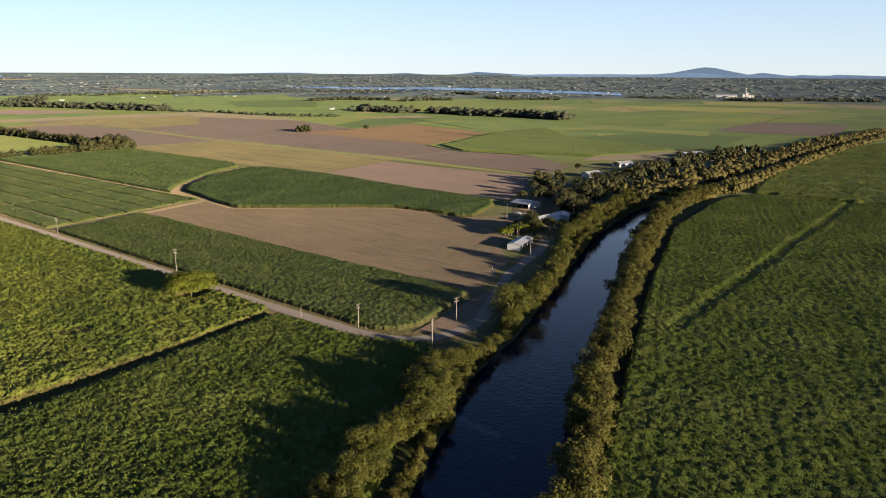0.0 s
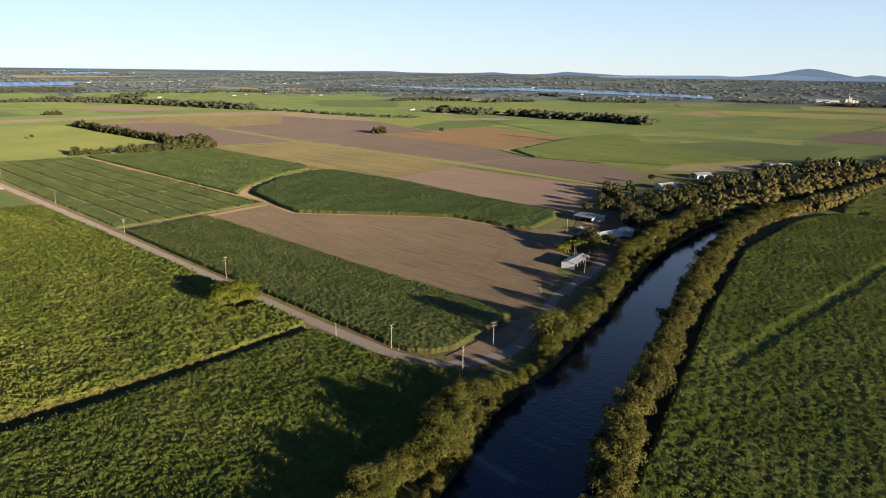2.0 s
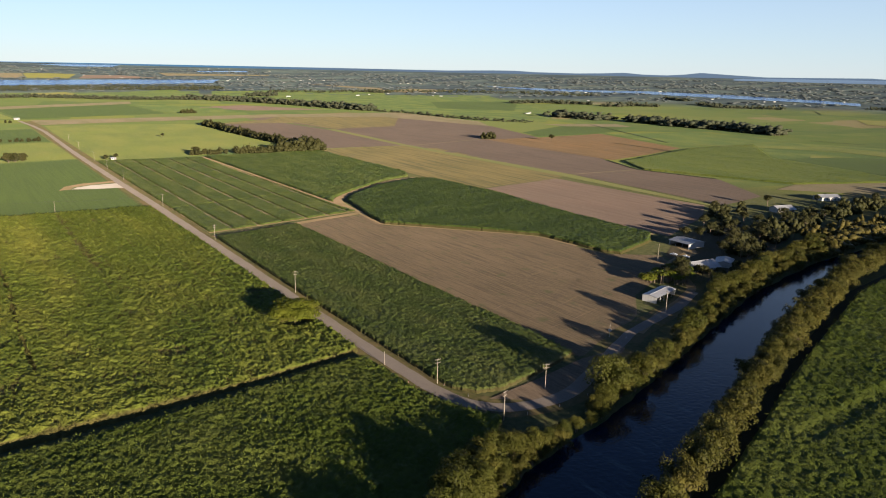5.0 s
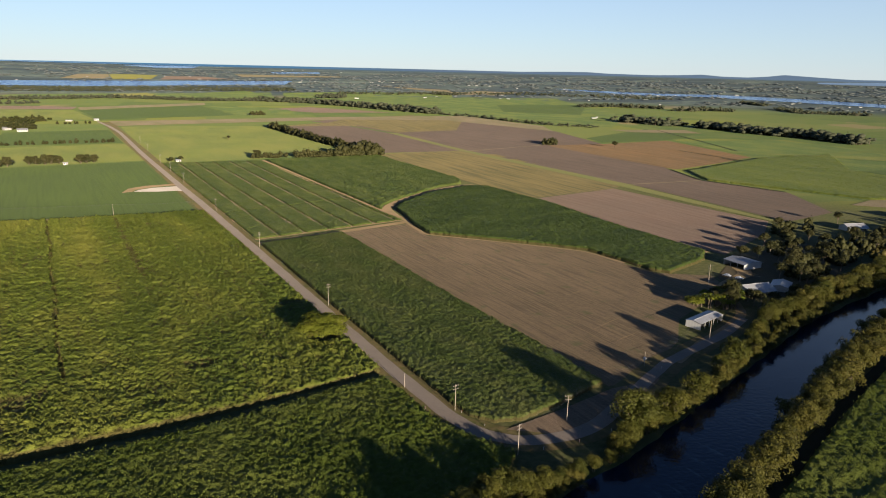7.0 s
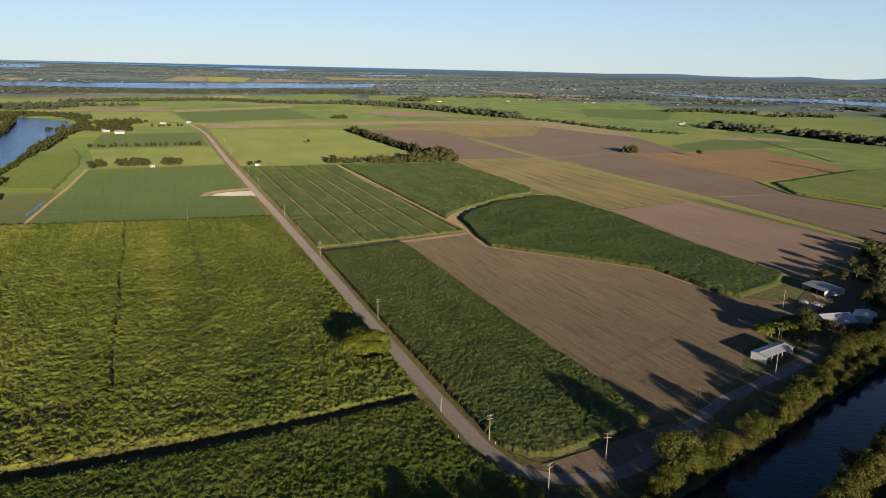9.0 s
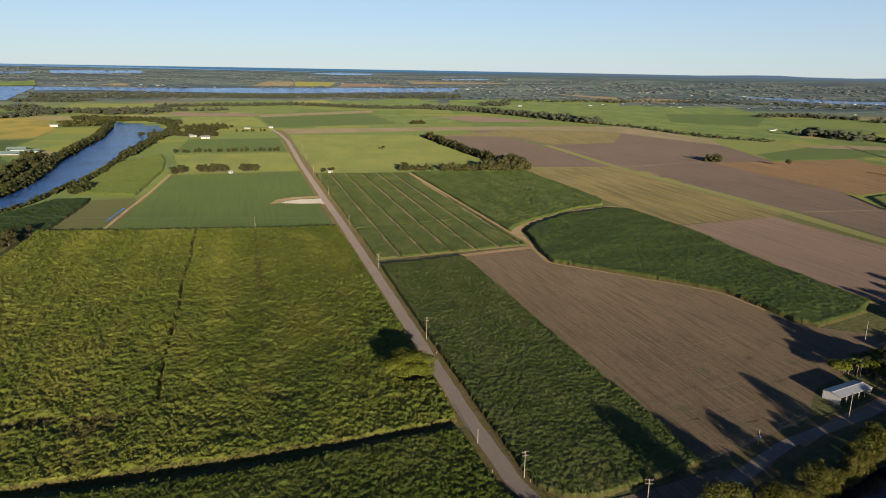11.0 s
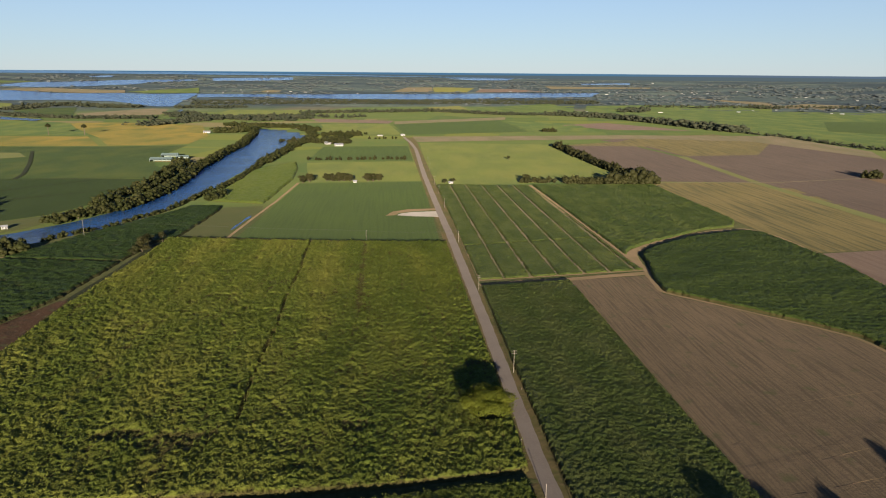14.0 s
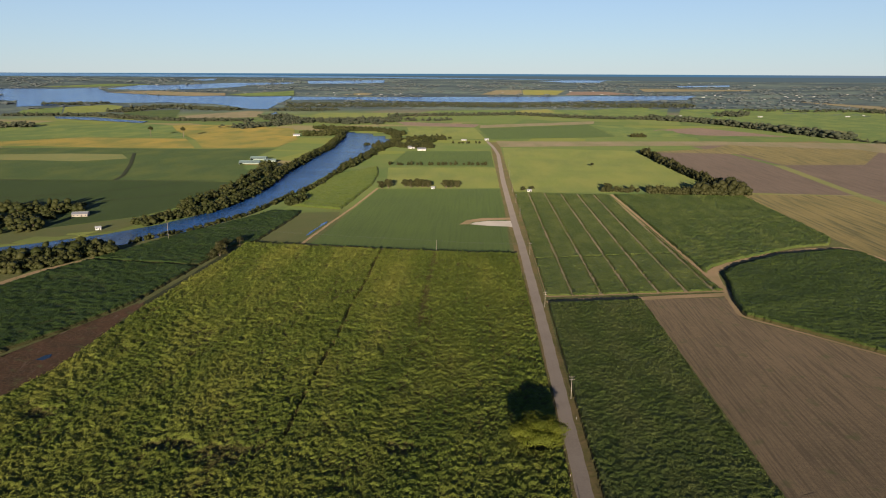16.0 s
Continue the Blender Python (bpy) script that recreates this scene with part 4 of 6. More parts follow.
def thin_a(x, y):
    """Where the tall cane is missing: one long gap, three poor patches, and round the tree."""
    gap = (np.abs(x + 115.5 + 0.5 * np.sin(y / 17)) < 0.56 + 0.4 * soft_noise(x, y, 14, 5)) & (y > 80)
    return gap | (np.hypot(x + 17.5, y - 81) < 6.5)


def poor_a(x, y):
    """Stunted patches where the single rows can be told apart."""
    f = np.ones(x.shape)
    for cx, cy, rx, ry in ((-134, 66, 13, 8), (-156, 72, 11, 5), (-219, 94, 8, 6), (-70, 74, 7, 5)):
        hole = np.clip(2.2 - 2.0 * np.hypot((x - cx) / rx, (y - cy) / ry) + 0.5 * soft_noise(x, y, 6, 8), 0, 1)
        f = np.minimum(f, 1 - hole * (0.62 + 0.32 * np.sign(np.sin(6.283 * x / 3.0))))
    f = f * (1 - 0.3 * np.exp(-((x + 72.5) / 2.6) ** 2) * np.clip((y - 150) / 80, 0, 1))   # a backward strip
    return f * (1 - 0.35 * np.clip(soft_noise(x, y, 11, 31) - 0.55, 0, 1))


cane("sugar_cane_yellow", FIELD_A, M_CANE_A, "tall yellow-green sugar cane in a large block beside the road", 2.7, 1.35, 3, 0.8, 0, 1, 0.8, lumps=0.1, relief=0.5, close=0.88, uneven=0.68, spread=(0.52, 0.88), bare=thin_a, drill=(0.085, 6.8), low=poor_a)
cane("sugar_cane_south", [(-12, 32), (-22, 31), (-62, 25), (-97, 21.5), (-140, 21), (-270, 19), (-270, -140), (-130, -112), (-95, -92), (-60, -72), (-25, -50), (-6, -40), (2, -33), (-5, -24), (-9, -12), (-10.5, 0), (-10.5, 20)], M_CANE_B, "deep green sugar cane by the creek", 2.9, 1.15, 4, 0.62, 75, 2, 0.8, lumps=0.06, relief=0.36, close=0.9, uneven=0.5, spread=(0.52, 0.9))
cane("sugar_cane_roadside", [(3, 252), (61, 261), (61, 183), (60, 102), (61, 40), (60, -6), (32, -13), (16, -16), (7, -13), (2, -6), (1.5, 6), (1.5, 120)], M_CANE_C, "bluish green half-grown sugar cane beside the road", 2.0, 1.2, 4, 0.62, 0, 3, 0.75, drill=(0.06, 2.6), close=0.92, lumps=0.05, relief=0.32, uneven=0.45, spread=(0.52, 0.9))
cane("sugar_cane_dense", [(131, 320), (138, 333), (151, 348), (193, 379), (237, 396), (253, 399), (261, 390), (266, 299), (256, 204), (255, 118), (238, 104), (197, 92), (191, 100), (190, 122), (187, 154), (173, 173), (141, 209), (115, 236), (118, 262), (128, 300)], M_CANE_E, "dark dense sugar cane with a rounded edge", 2.5, 1.6, 2, 0.8, 98, 4, 1.2, drill=(0.05, 5.7), close=0.92, lumps=0.05, relief=0.23, uneven=0.35)
patch("cane_floor", [(5, 269), (118, 287), (116, 320), (111, 654), (5, 667)], M_TAN, "dry tan trash between cane rows", 0.14, step=30)
cane("sugar_cane_rows", [(4, 268), (119, 286), (117, 320), (112, 655), (4, 668)], M_CANE_G, "green sugar cane split by tan row gaps", 1.2, 1.8, 1, 0.9, 0, 5, 1.15, bare=lambda x, y: (np.abs((x - 20 + 9.3 * 21) % 18.6 - 9.3 + 0.12 * grain(x, y, 40, 9)) < 1.2 + 0.4 * grain(x, y, 26, 4)) | (np.abs(y - 360 - 0.2 * x) < 1.0))
cane("sugar_cane_north", [(121, 328), (129, 343), (161, 370), (217, 408), (249, 419), (262, 445), (264, 655), (119, 655)], M_CANE_G, "green sugar cane inside a curved track", 2.1, 1.9, 1, 0.9, 0, 6, 1.3)
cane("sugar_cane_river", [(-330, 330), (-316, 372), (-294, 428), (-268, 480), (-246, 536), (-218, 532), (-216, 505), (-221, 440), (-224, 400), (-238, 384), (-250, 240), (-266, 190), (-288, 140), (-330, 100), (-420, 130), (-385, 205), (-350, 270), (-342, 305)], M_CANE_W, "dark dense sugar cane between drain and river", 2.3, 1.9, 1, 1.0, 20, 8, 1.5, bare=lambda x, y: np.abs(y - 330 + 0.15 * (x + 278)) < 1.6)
cane("sugar_cane_strip", [(-233, 566), (-235, 660), (-230, 800), (-188, 886), (-176, 812), (-171, 716), (-180, 548)], M_CANE_P, "green sugar cane strip beside the river", 2.2, 2.4, 1, 1.2, 0, 9, 2.0)
cane("sugar_cane_east", [(418, -24), (436, -18), (520, -8), (575, -6), (700, 0), (830, -4), (960, -40), (950, -260), (424, -200)], M_CANE_X, "dark green sugar cane block beyond a drain", 2.4, 2.4, 1, 1.3, 80, 10, 2.2, bare=lambda x, y: (np.abs(x - 640) < 2) | (np.abs(x - 780) < 2))
cane("sugar_cane_far_bank", [(-110, -144.5), (-61, -124.5), (10, -100.5), (126, -61), (241, -27), (340, -17), (366, -18), (402, -27), (409, -115), (405, -170), (120, -190), (0, -215), (-110, -215)], M_CANE_X, "deep green sugar cane along the far bank of the creek", 2.9, 1.3, 3, 0.7, 70, 7, 0.9, lumps=0.03, relief=0.24, close=0.9, uneven=0.3, spread=(0.52, 0.9), drill=(0.025, 4.2), low=lambda x, y: 1 - 0.26 * ((np.abs(y + 92.5 + 0.5 * np.sin(x / 23)) < 3.4 + 0.6 * soft_noise(x, y, 25, 2)) & (x > 70)))
cane("sugar_cane_plain", [(549, 402), (640, 428), (760, 462), (900, 452), (760, 335), (726, 206), (690, 146), (568, 194), (512, 340)], M_CANE_P, "light green sugar cane beyond the ploughed fields", 2.0, 2.4, 1, 1.0, 70, 12, 2.0, lumps=0.06, relief=0.25, uneven=0.4)

# ---- trees ----
class Build:
    """Collects corners and faces for one mesh."""

    def __init__(self):
        self.v, self.f = [], []

    def tube(self, pts, radii, n=6):
        b = len(self.v)
        for k, (p, r) in enumerate(zip(pts, radii)):
            a, c = Vector(pts[max(k - 1, 0)]), Vector(pts[min(k + 1, len(pts) - 1)])
            t = (c - a).normalized()
            s = t.cross(Vector((0.3, 1, 0.1))).normalized()
            w = t.cross(s)
            for j in range(n):
                an = 6.2832 * j / n
                self.v.append(tuple(Vector(p) + s * (r * math.cos(an)) + w * (r * math.sin(an))))
            if k:
                for j in range(n):
                    self.f.append((b + (k - 1) * n + j, b + (k - 1) * n + (j + 1) % n, b + k * n + (j + 1) % n, b + k * n + j))
        e = b + (len(pts) - 1) * n
        for lo in (b, e):
            self.f += [(lo, lo + j, lo + j + 1, lo + min(j + 2, n - 1)) if j + 2 < n else (lo, lo + j, lo + j + 1, lo + j + 1) for j in range(1, n - 1, 2)]
        return self

    def box(self, x0, y0, z0, x1, y1, z1):
        b = len(self.v)
        self.v += [(x, y, z) for z in (z0, z1) for x, y in ((x0, y0), (x1, y0), (x1, y1), (x0, y1))]
        self.f += [tuple(b + q for q in f) for f in ((3, 2, 1, 0), (4, 5, 6, 7), (0, 1, 5, 4), (1, 2, 6, 5), (2, 3, 7, 6), (3, 0, 4, 7))]
        return self

    def quad(self, *corners):
        b = len(self.v)
        self.v += [tuple(c) for c in corners]
        self.f.append((b, b + 1, b + 2, b + 3))
        return self

    def mesh(self, name, mat):
        me = bpy.data.meshes.new(name)
        me.from_pydata(self.v, [], [tuple(dict.fromkeys(f)) for f in self.f])
        me.materials.append(mat)
        me.update()
        return me


def part(name, b, mat, parent, label=""):
    ob = new(name, b.mesh(name, mat) if isinstance(b, Build) else b)
    ob.parent = parent
    return tagged(ob, label) if label else ob


def crown_mesh(name, lobes, count, size, mat, seed, flat=0.0):
    """Leaves in clumps over the outside of several lobes (x, y, z, rx, rz)."""
    r = np.random.RandomState(seed)
    lo = np.array(lobes)
    pick = r.choice(len(lo), count, p=lo[:, 3] ** 2 / (lo[:, 3] ** 2).sum())
    d = r.normal(size=(count, 3))
    d /= np.linalg.norm(d, axis=1)[:, None]
    d[:, 2] = np.where(d[:, 2] < -0.5, -d[:, 2], d[:, 2])
    bump = 1 + 0.22 * np.sin(d[:, 0] * 5 + pick) * np.sin(d[:, 1] * 5 + pick * 2) * np.sin(d[:, 2] * 4 + 1)
    rad = (r.uniform(0.55, 1.0, count) ** 0.4) * bump * r.choice([1, 1, 1, 1.18], count)
    c = lo[pick, :3] + d * rad[:, None] * np.stack([lo[pick, 3], lo[pick, 3], lo[pick, 4]], 1)
    nrm = d + r.normal(size=(count, 3)) * 0.36 + np.array([0, 0, 0.2 + flat])
    nrm /= np.linalg.norm(nrm, axis=1)[:, None]
    t = np.cross(nrm, r.normal(size=(count, 3)))
    t /= np.linalg.norm(t, axis=1)[:, None]
    s = np.cross(nrm, t)
    ln, wd = (size * r.uniform(0.6, 1.3, count))[:, None], (size * r.uniform(0.35, 0.7, count))[:, None]
    v = np.stack([c + t * ln, c - t * ln * 0.6 - s * wd, c - t * ln * 0.6 + s * wd], 1).reshape(-1, 3)
    return mesh_of(name, v, np.arange(count * 3).reshape(count, 3), mat)


def tree(kind, high, spread, count, size, mat, seed, low=0.3, lobes_n=11, flat=0.75, trunks=1):
    """A tree: tapered trunk with limbs, and a ragged crown of leaf clumps."""
    r = random.Random(seed)
    root = new(kind)
    root.empty_display_size = 0.5
    b, lobes = Build(), []
    tr = 0.022 * high + 0.05
    for s in range(trunks):
        ox, oy = (r.uniform(-0.25, 0.25) * spread, r.uniform(-0.25, 0.25) * spread) if trunks > 1 else (0, 0)
        fork = high * (low + 0.08)
        b.tube([(ox, oy, -0.3), (ox * 1.1, oy * 1.1, fork * 0.5), (ox * 1.2 + r.uniform(-.3, .3), oy * 1.2, fork), (ox * 1.3, oy * 1.3, high * 0.75)], (tr * 1.3, tr, tr * 0.8, tr * 0.25))
        for k in range(lobes_n // trunks):
            a = 6.283 * (k + r.uniform(-.3, .3)) / max(lobes_n // trunks, 1) * 1.62
            out = spread * r.uniform(0.25, 0.72)
            z = high * r.uniform(low + 0.22, 0.86) * (1 - 0.12 * (out / spread))
            x, y = ox + math.cos(a) * out, oy + math.sin(a) * out
            lobes.append((x, y, z, spread * r.uniform(0.3, 0.46), high * r.uniform(0.12, 0.2) * (flat / 0.75)))
            b.tube([(ox * 1.2, oy * 1.2, fork * r.uniform(0.8, 1.15)), ((ox + x) / 2, (oy + y) / 2, (fork + z) / 2 + 0.3), (x, y, z)], (tr * 0.5, tr * 0.32, tr * 0.1), 3)
    lobes.append((0, 0, high * 0.82, spread * 0.42, high * 0.17))
    part("trunk", b, M_BARK, root)
    part("crown", crown_mesh("crown", lobes, count, size, mat, seed), mat, root)
    return root


def plant(kinds, places, label, category, group, rnd, scale=(0.8, 1.2)):
    """Set copies of the kinds of tree at the places (x, y[, size])."""
    for p in places:
        proto = kinds[rnd.randrange(len(kinds))]
        k = rnd.uniform(*scale) * (p[2] if len(p) > 2 else 1) * (1 + 0.16 * float(soft_noise(np.array(p[0]), np.array(p[1]), 34, 6)))
        m = pose(p[0], p[1], float(land(p[0], p[1])), 0, 0, rnd.uniform(0, 360))
        ob = copy_thing(proto, m)
        ob.scale = (k * rnd.uniform(0.9, 1.1), k * rnd.uniform(0.9, 1.1), k)
        tagged(ob, label, category, group)


def row(line, gap, width, rnd):
    """Places along a line, scattered across its width."""
    out = []
    for (x0, y0), (x1, y1) in zip(line, line[1:]):
        d = math.hypot(x1 - x0, y1 - y0)
        for k in range(int(d / gap)):
            s = (k + rnd.uniform(0.1, 0.9)) / int(d / gap)
            o = rnd.uniform(-width, width)
            out.append((x0 + (x1 - x0) * s - (y1 - y0) / d * o, y0 + (y1 - y0) * s + (x1 - x0) / d * o))
    return out


def retire(protos):
    """Take away the patterns that were only copied from."""
    for ob in protos:
        for o in (*ob.children_recursive, ob):
            bpy.data.objects.remove(o)


def grove(name, trees, mat, label, leaves=60, size=1.4, seed=1, category="trees", masses=6):
    """Many far trees (x, y, height, spread) as one stand: trunks and leafy lobes."""
    r = np.random.RandomState(seed)
    tr = np.array(trees, float)
    n = len(tr)
    z0 = land(tr[:, 0], tr[:, 1])
    w = 0.03 * tr[:, 2]
    tv = []
    for h, k in ((-0.5, 1.0), (0.6, 0.6)):
        for sx, sy in ((-1, -1), (1, -1), (1, 1), (-1, 1)):
            tv.append(np.stack([tr[:, 0] + sx * w * k, tr[:, 1] + sy * w * k, z0 + np.where(h < 0, h, h * tr[:, 2])], 1))
    tv = np.stack(tv, 1).reshape(-1, 3)
    side = np.array([(j, (j + 1) % 4, 4 + (j + 1) % 4, 4 + j) for j in range(4)])
    tf = (np.arange(n)[:, None, None] * 8 + side[None]).reshape(-1, 4)
    i = np.repeat(np.arange(n), leaves)
    m = len(i)
    lobe = r.randint(0, 9, m)
    a = lobe * 0.785 + i * 1.7
    out = np.where(lobe == 0, 0, 0.5 + 0.14 * np.sin(i * 3.3 + lobe))
    d = r.normal(size=(m, 3))
    d /= np.linalg.norm(d, axis=1)[:, None]
    rad = r.uniform(0.55, 1.0, m)
    hgt, spr = tr[i, 2], tr[i, 3]
    c = np.stack([tr[i, 0] + spr * (np.cos(a) * out + d[:, 0] * rad * 0.44), tr[i, 1] + spr * (np.sin(a) * out + d[:, 1] * rad * 0.44), z0[i] + hgt * np.maximum(0.04, 0.42 + 0.22 * np.sin(i * 2.1 + lobe * 2.6) + np.where(lobe == 0, 0.26, 0) + d[:, 2] * rad * 0.34)], 1)
    nrm = d + r.normal(size=(m, 3)) * 0.36 + np.array([0, 0, 0.25])
    nrm /= np.linalg.norm(nrm, axis=1)[:, None]
    t = np.cross(nrm, r.normal(size=(m, 3)))
    t /= np.linalg.norm(t, axis=1)[:, None]
    s = np.cross(nrm, t)
    ln, wd = (size * r.uniform(0.6, 1.3, m))[:, None], (size * r.uniform(0.4, 0.8, m))[:, None]
    lv = np.stack([c + t * ln, c - t * ln * 0.6 - s * wd, c - t * ln * 0.6 + s * wd], 1).reshape(-1, 3)
    tf = np.concatenate([tf[:, (0, 1, 2)], tf[:, (0, 2, 3)]])
    # leafy masses under the outer leaves
    ball = bmesh.new()
    bmesh.ops.create_icosphere(ball, subdivisions=1, radius=1.0)
    bv, bf = np.array([q.co[:] for q in ball.verts]), np.array([[q.index for q in p.verts] for p in ball.faces])
    ball.free()
    j = np.repeat(np.arange(n), masses)
    lobe = np.tile(np.arange(masses), n)
    a = lobe * 6.283 / max(masses - 1, 1) + j * 1.7
    out = np.where(lobe == 0, 0, 0.56 + 0.2 * np.sin(j * 3.3 + lobe))
    mid = np.stack([tr[j, 0] + tr[j, 3] * np.cos(a) * out, tr[j, 1] + tr[j, 3] * np.sin(a) * out, z0[j] + tr[j, 2] * (0.36 + 0.2 * np.sin(j * 2.1 + lobe * 2.6) + np.where(lobe == 0, 0.24, 0))], 1)
    swell = np.stack([tr[j, 3] * 0.62, tr[j, 3] * 0.62, tr[j, 2] * 0.3], 1) * r.uniform(0.6, 1.05, (len(j), 1))
    mv = (mid[:, None, :] + bv[None] * swell[:, None, :] * r.uniform(0.55, 1.25, (len(j), len(bv), 1))).reshape(-1, 3)
    mf = (np.arange(len(j))[:, None, None] * len(bv) + bf[None]).reshape(-1, 3)
    lv, m = np.concatenate([lv, mv]), m + len(mf)
    mf = np.concatenate([np.arange(len(lv) - len(mv)).reshape(-1, 3), len(lv) - len(mv) + mf])
    me = mesh_of(name, np.concatenate([tv, lv]), np.concatenate([tf, 8 * n + mf]), mat)
    me.materials.append(M_BARK)
    me.polygons.foreach_set("material_index", np.concatenate([np.ones(8 * n, np.int32), np.zeros(m, np.int32)]))
    return tagged(new(name, me), label, category, kind="stuff")


def belt(line, gap, width, high, seed, spread=0.45):
    """Trees (x, y, height, spread) along a line."""
    q = random.Random(seed)
    return [(x, y, high * q.uniform(0.65, 1.2), high * spread * q.uniform(0.8, 1.25)) for x, y in row(line, gap, width, q)]


def stubble(name, poly, mat, label, rows=1.6, gap=1.6, high=0.09, seed=1):
    """Rows of cut cane stools, each a few splayed stalks."""
    r = np.random.RandomState(seed)
    px, py = [q[0] for q in poly], [q[1] for q in poly]
    x, y = np.meshgrid(np.arange(min(px), max(px), rows), np.arange(min(py), max(py), gap))
    x, y = (x + r.normal(0, 0.13, x.shape)).ravel(), (y + r.uniform(-0.4, 0.4, y.shape)).ravel()
    ok = inside(poly, x, y) & (r.random_sample(x.shape) < 0.75 + 0.35 * soft_noise(x, y, 25, 3))
    x, y = x[ok], y[ok]
    n = len(x)
    z, v = land(x, y) + 0.1, []
    for k in range(2):
        a = r.uniform(0, 3.14, n) if k else r.uniform(-0.5, 0.5, n)
        h, w = high * r.uniform(0.5, 1.6, n), r.uniform(0.05, 0.14, n)
        dx, dy = np.cos(a) * w, np.sin(a) * w
        v.append(np.stack([np.stack([x - dx, y - dy, z], 1), np.stack([x + dx, y + dy, z], 1), np.stack([x + dx * 1.3, y + dy * 1.3 + 0.08, z + h], 1), np.stack([x - dx * 1.3, y - dy * 1.3 + 0.08, z + h * 0.8], 1)], 1).reshape(-1, 3))
    return tagged(new(name, mesh_of(name, np.concatenate(v), np.arange(n * 8).reshape(-1, 4), mat)), label, "stubble", kind="stuff")


stubble("cane_stubble", [(63, 262), (118, 270), (111, 233), (137, 206), (169, 170), (183, 151), (186, 118), (189, 96), (210, 80), (203, 62), (165, 44), (140, 34), (118, 14), (100, 5), (74, -7), (63, -6), (64, 100)], M_STRAW, "short dry stubble rows left after the cane harvest")

rnd = random.Random(5)
bank = [tree("bank_tree", 8.0, 4.2, 2500, 0.32, M_BANK_LEAF, s, 0.02, 14, 1.0, 2) for s in (1, 2, 3, 4)]
RIGHT_ROW = [(-120, -143.3), (-55, -117.3), (0, -96.8), (45, -79.6), (110, -56.5), (150, -43.5), (200, -27), (255, -12), (300, -3), (350, 1), (400, 0)]
LEFT_ROW = [(-108, -90), (-86, -80), (-42, -62.5), (-18, -52.5), (-9, -49)]
plant(bank, [q for q in row(RIGHT_ROW, 3.4, 2.5, rnd) if math.hypot(q[0] + 33.5, q[1] + 107) > 4.5], "olive-gold bushy tree on the creek bank", "tree", "trees along the creek", rnd, (0.95, 1.28))
plant(bank, row([(115, -54), (150, -42), (200, -25), (255, -10), (300, -1), (350, 4), (395, 2)], 3.6, 5.0, rnd), "olive-gold bushy tree on the creek bank", "tree", "trees along the creek", rnd, (0.9, 1.2))
creek = [tree("creek_tree", 9.0, 5.2, 4300, 0.29, M_CREEK_LEAF, s, 0.04, 15, 1.0, 2) for s in (61, 62, 63)]
plant(creek, row(LEFT_ROW, 2.6, 5.4, rnd), "olive-gold bushy tree on the creek bank", "tree", "trees along the creek", rnd, (0.66, 1.14))
plant(creek, [(-2, -53, 0.75), (4, -52, 0.6), (11, -51, 0.6), (18, -50, 0.6), (25, -49, 0.5), (31, -47, 0.65), (37, -44, 0.8), (43, -39, 0.9), (46, -37, 1.75), (56, -40, 0.6), (61, -37, 1.15), (84, -29, 1.0), (99, -25, 0.5), (106, -22, 0.7), (119, -17, 1.15), (127, -14, 0.55), (139, -9, 0.8), (50, -38, 1.0), (47, -34, 0.7), (66, -33, 0.7), (93, -20, 0.5), (112, -15, 0.6), (134, -8, 0.6), (146, -4, 0.7), (153, -1, 0.9), (162, 4, 0.75), (170, 8, 1.05), (177, 11, 0.95), (184, 15, 1.0)], "tall olive-green tree at the road bend", "tree", "trees along the creek", rnd, (0.95, 1.05))
plant(bank, row([(-110, -102), (-73, -86), (-7, -56), (12, -52)], 3.4, 1.0, rnd), "olive-gold bushy shrub at the creek water", "shrub", "trees along the creek", rnd, (0.4, 0.7))
plant(bank, row([(28, -45.8), (62, -37.6), (94, -27.6), (140, -11.6)], 3.4, 1.0, rnd), "olive-gold bushy shrub at the creek water", "shrub", "trees along the creek", rnd, (0.45, 0.8))
plant(bank, row([(140, -11.4), (185, 3), (251, 17.6), (327, 28)], 3.4, 1.6, rnd), "olive-gold bushy shrub at the creek water", "shrub", "trees along the creek", rnd, (0.5, 0.85))
plant(bank + creek, row([(180, 9), (200, 14.5), (220, 19), (260, 27), (330, 41)], 4.2, 4.0, rnd), "olive-green bushy tree on the creek bank", "tree", "trees along the creek", rnd, (0.8, 1.15))


def banana(seed):
    """A clump of banana stems with long arching leaves."""
    r = random.Random(seed)
    root = new("banana_clump")
    leaf = Build()
    for k in range(6):
        ox, oy, h = r.uniform(-1.6, 1.6), r.uniform(-1.6, 1.6), r.uniform(2.2, 3.6)
        part("stem", Build().tube([(ox, oy, -0.2), (ox, oy, h * 0.6), (ox * 1.08, oy * 1.08, h)], (0.17, 0.14, 0.08)), M_BARK, root)
        for j in range(9):
            a, ln, up = j * 0.72 + r.uniform(-.3, .3), r.uniform(1.7, 2.6), r.uniform(0.3, 1.3)
            dx, dy, w = math.cos(a), math.sin(a), r.uniform(0.24, 0.36)
            prev = None
            for q, z in ((0.05, 0.0), (0.4, up), (0.75, up * 0.9), (1.0, up * 0.4)):
                x, y, k2 = ox + dx * ln * q, oy + dy * ln * q, w * (0.3 if q in (0.05, 1.0) else 1)
                edge = ((x - dy * k2, y + dx * k2, h + z - 0.05), (x + dy * k2, y - dx * k2, h + z - 0.05))
                if prev:
                    leaf.quad(prev[0], prev[1], edge[1], edge[0])
                prev = edge
    part("leaves", leaf, M_FIG_LEAF, root)
    return root


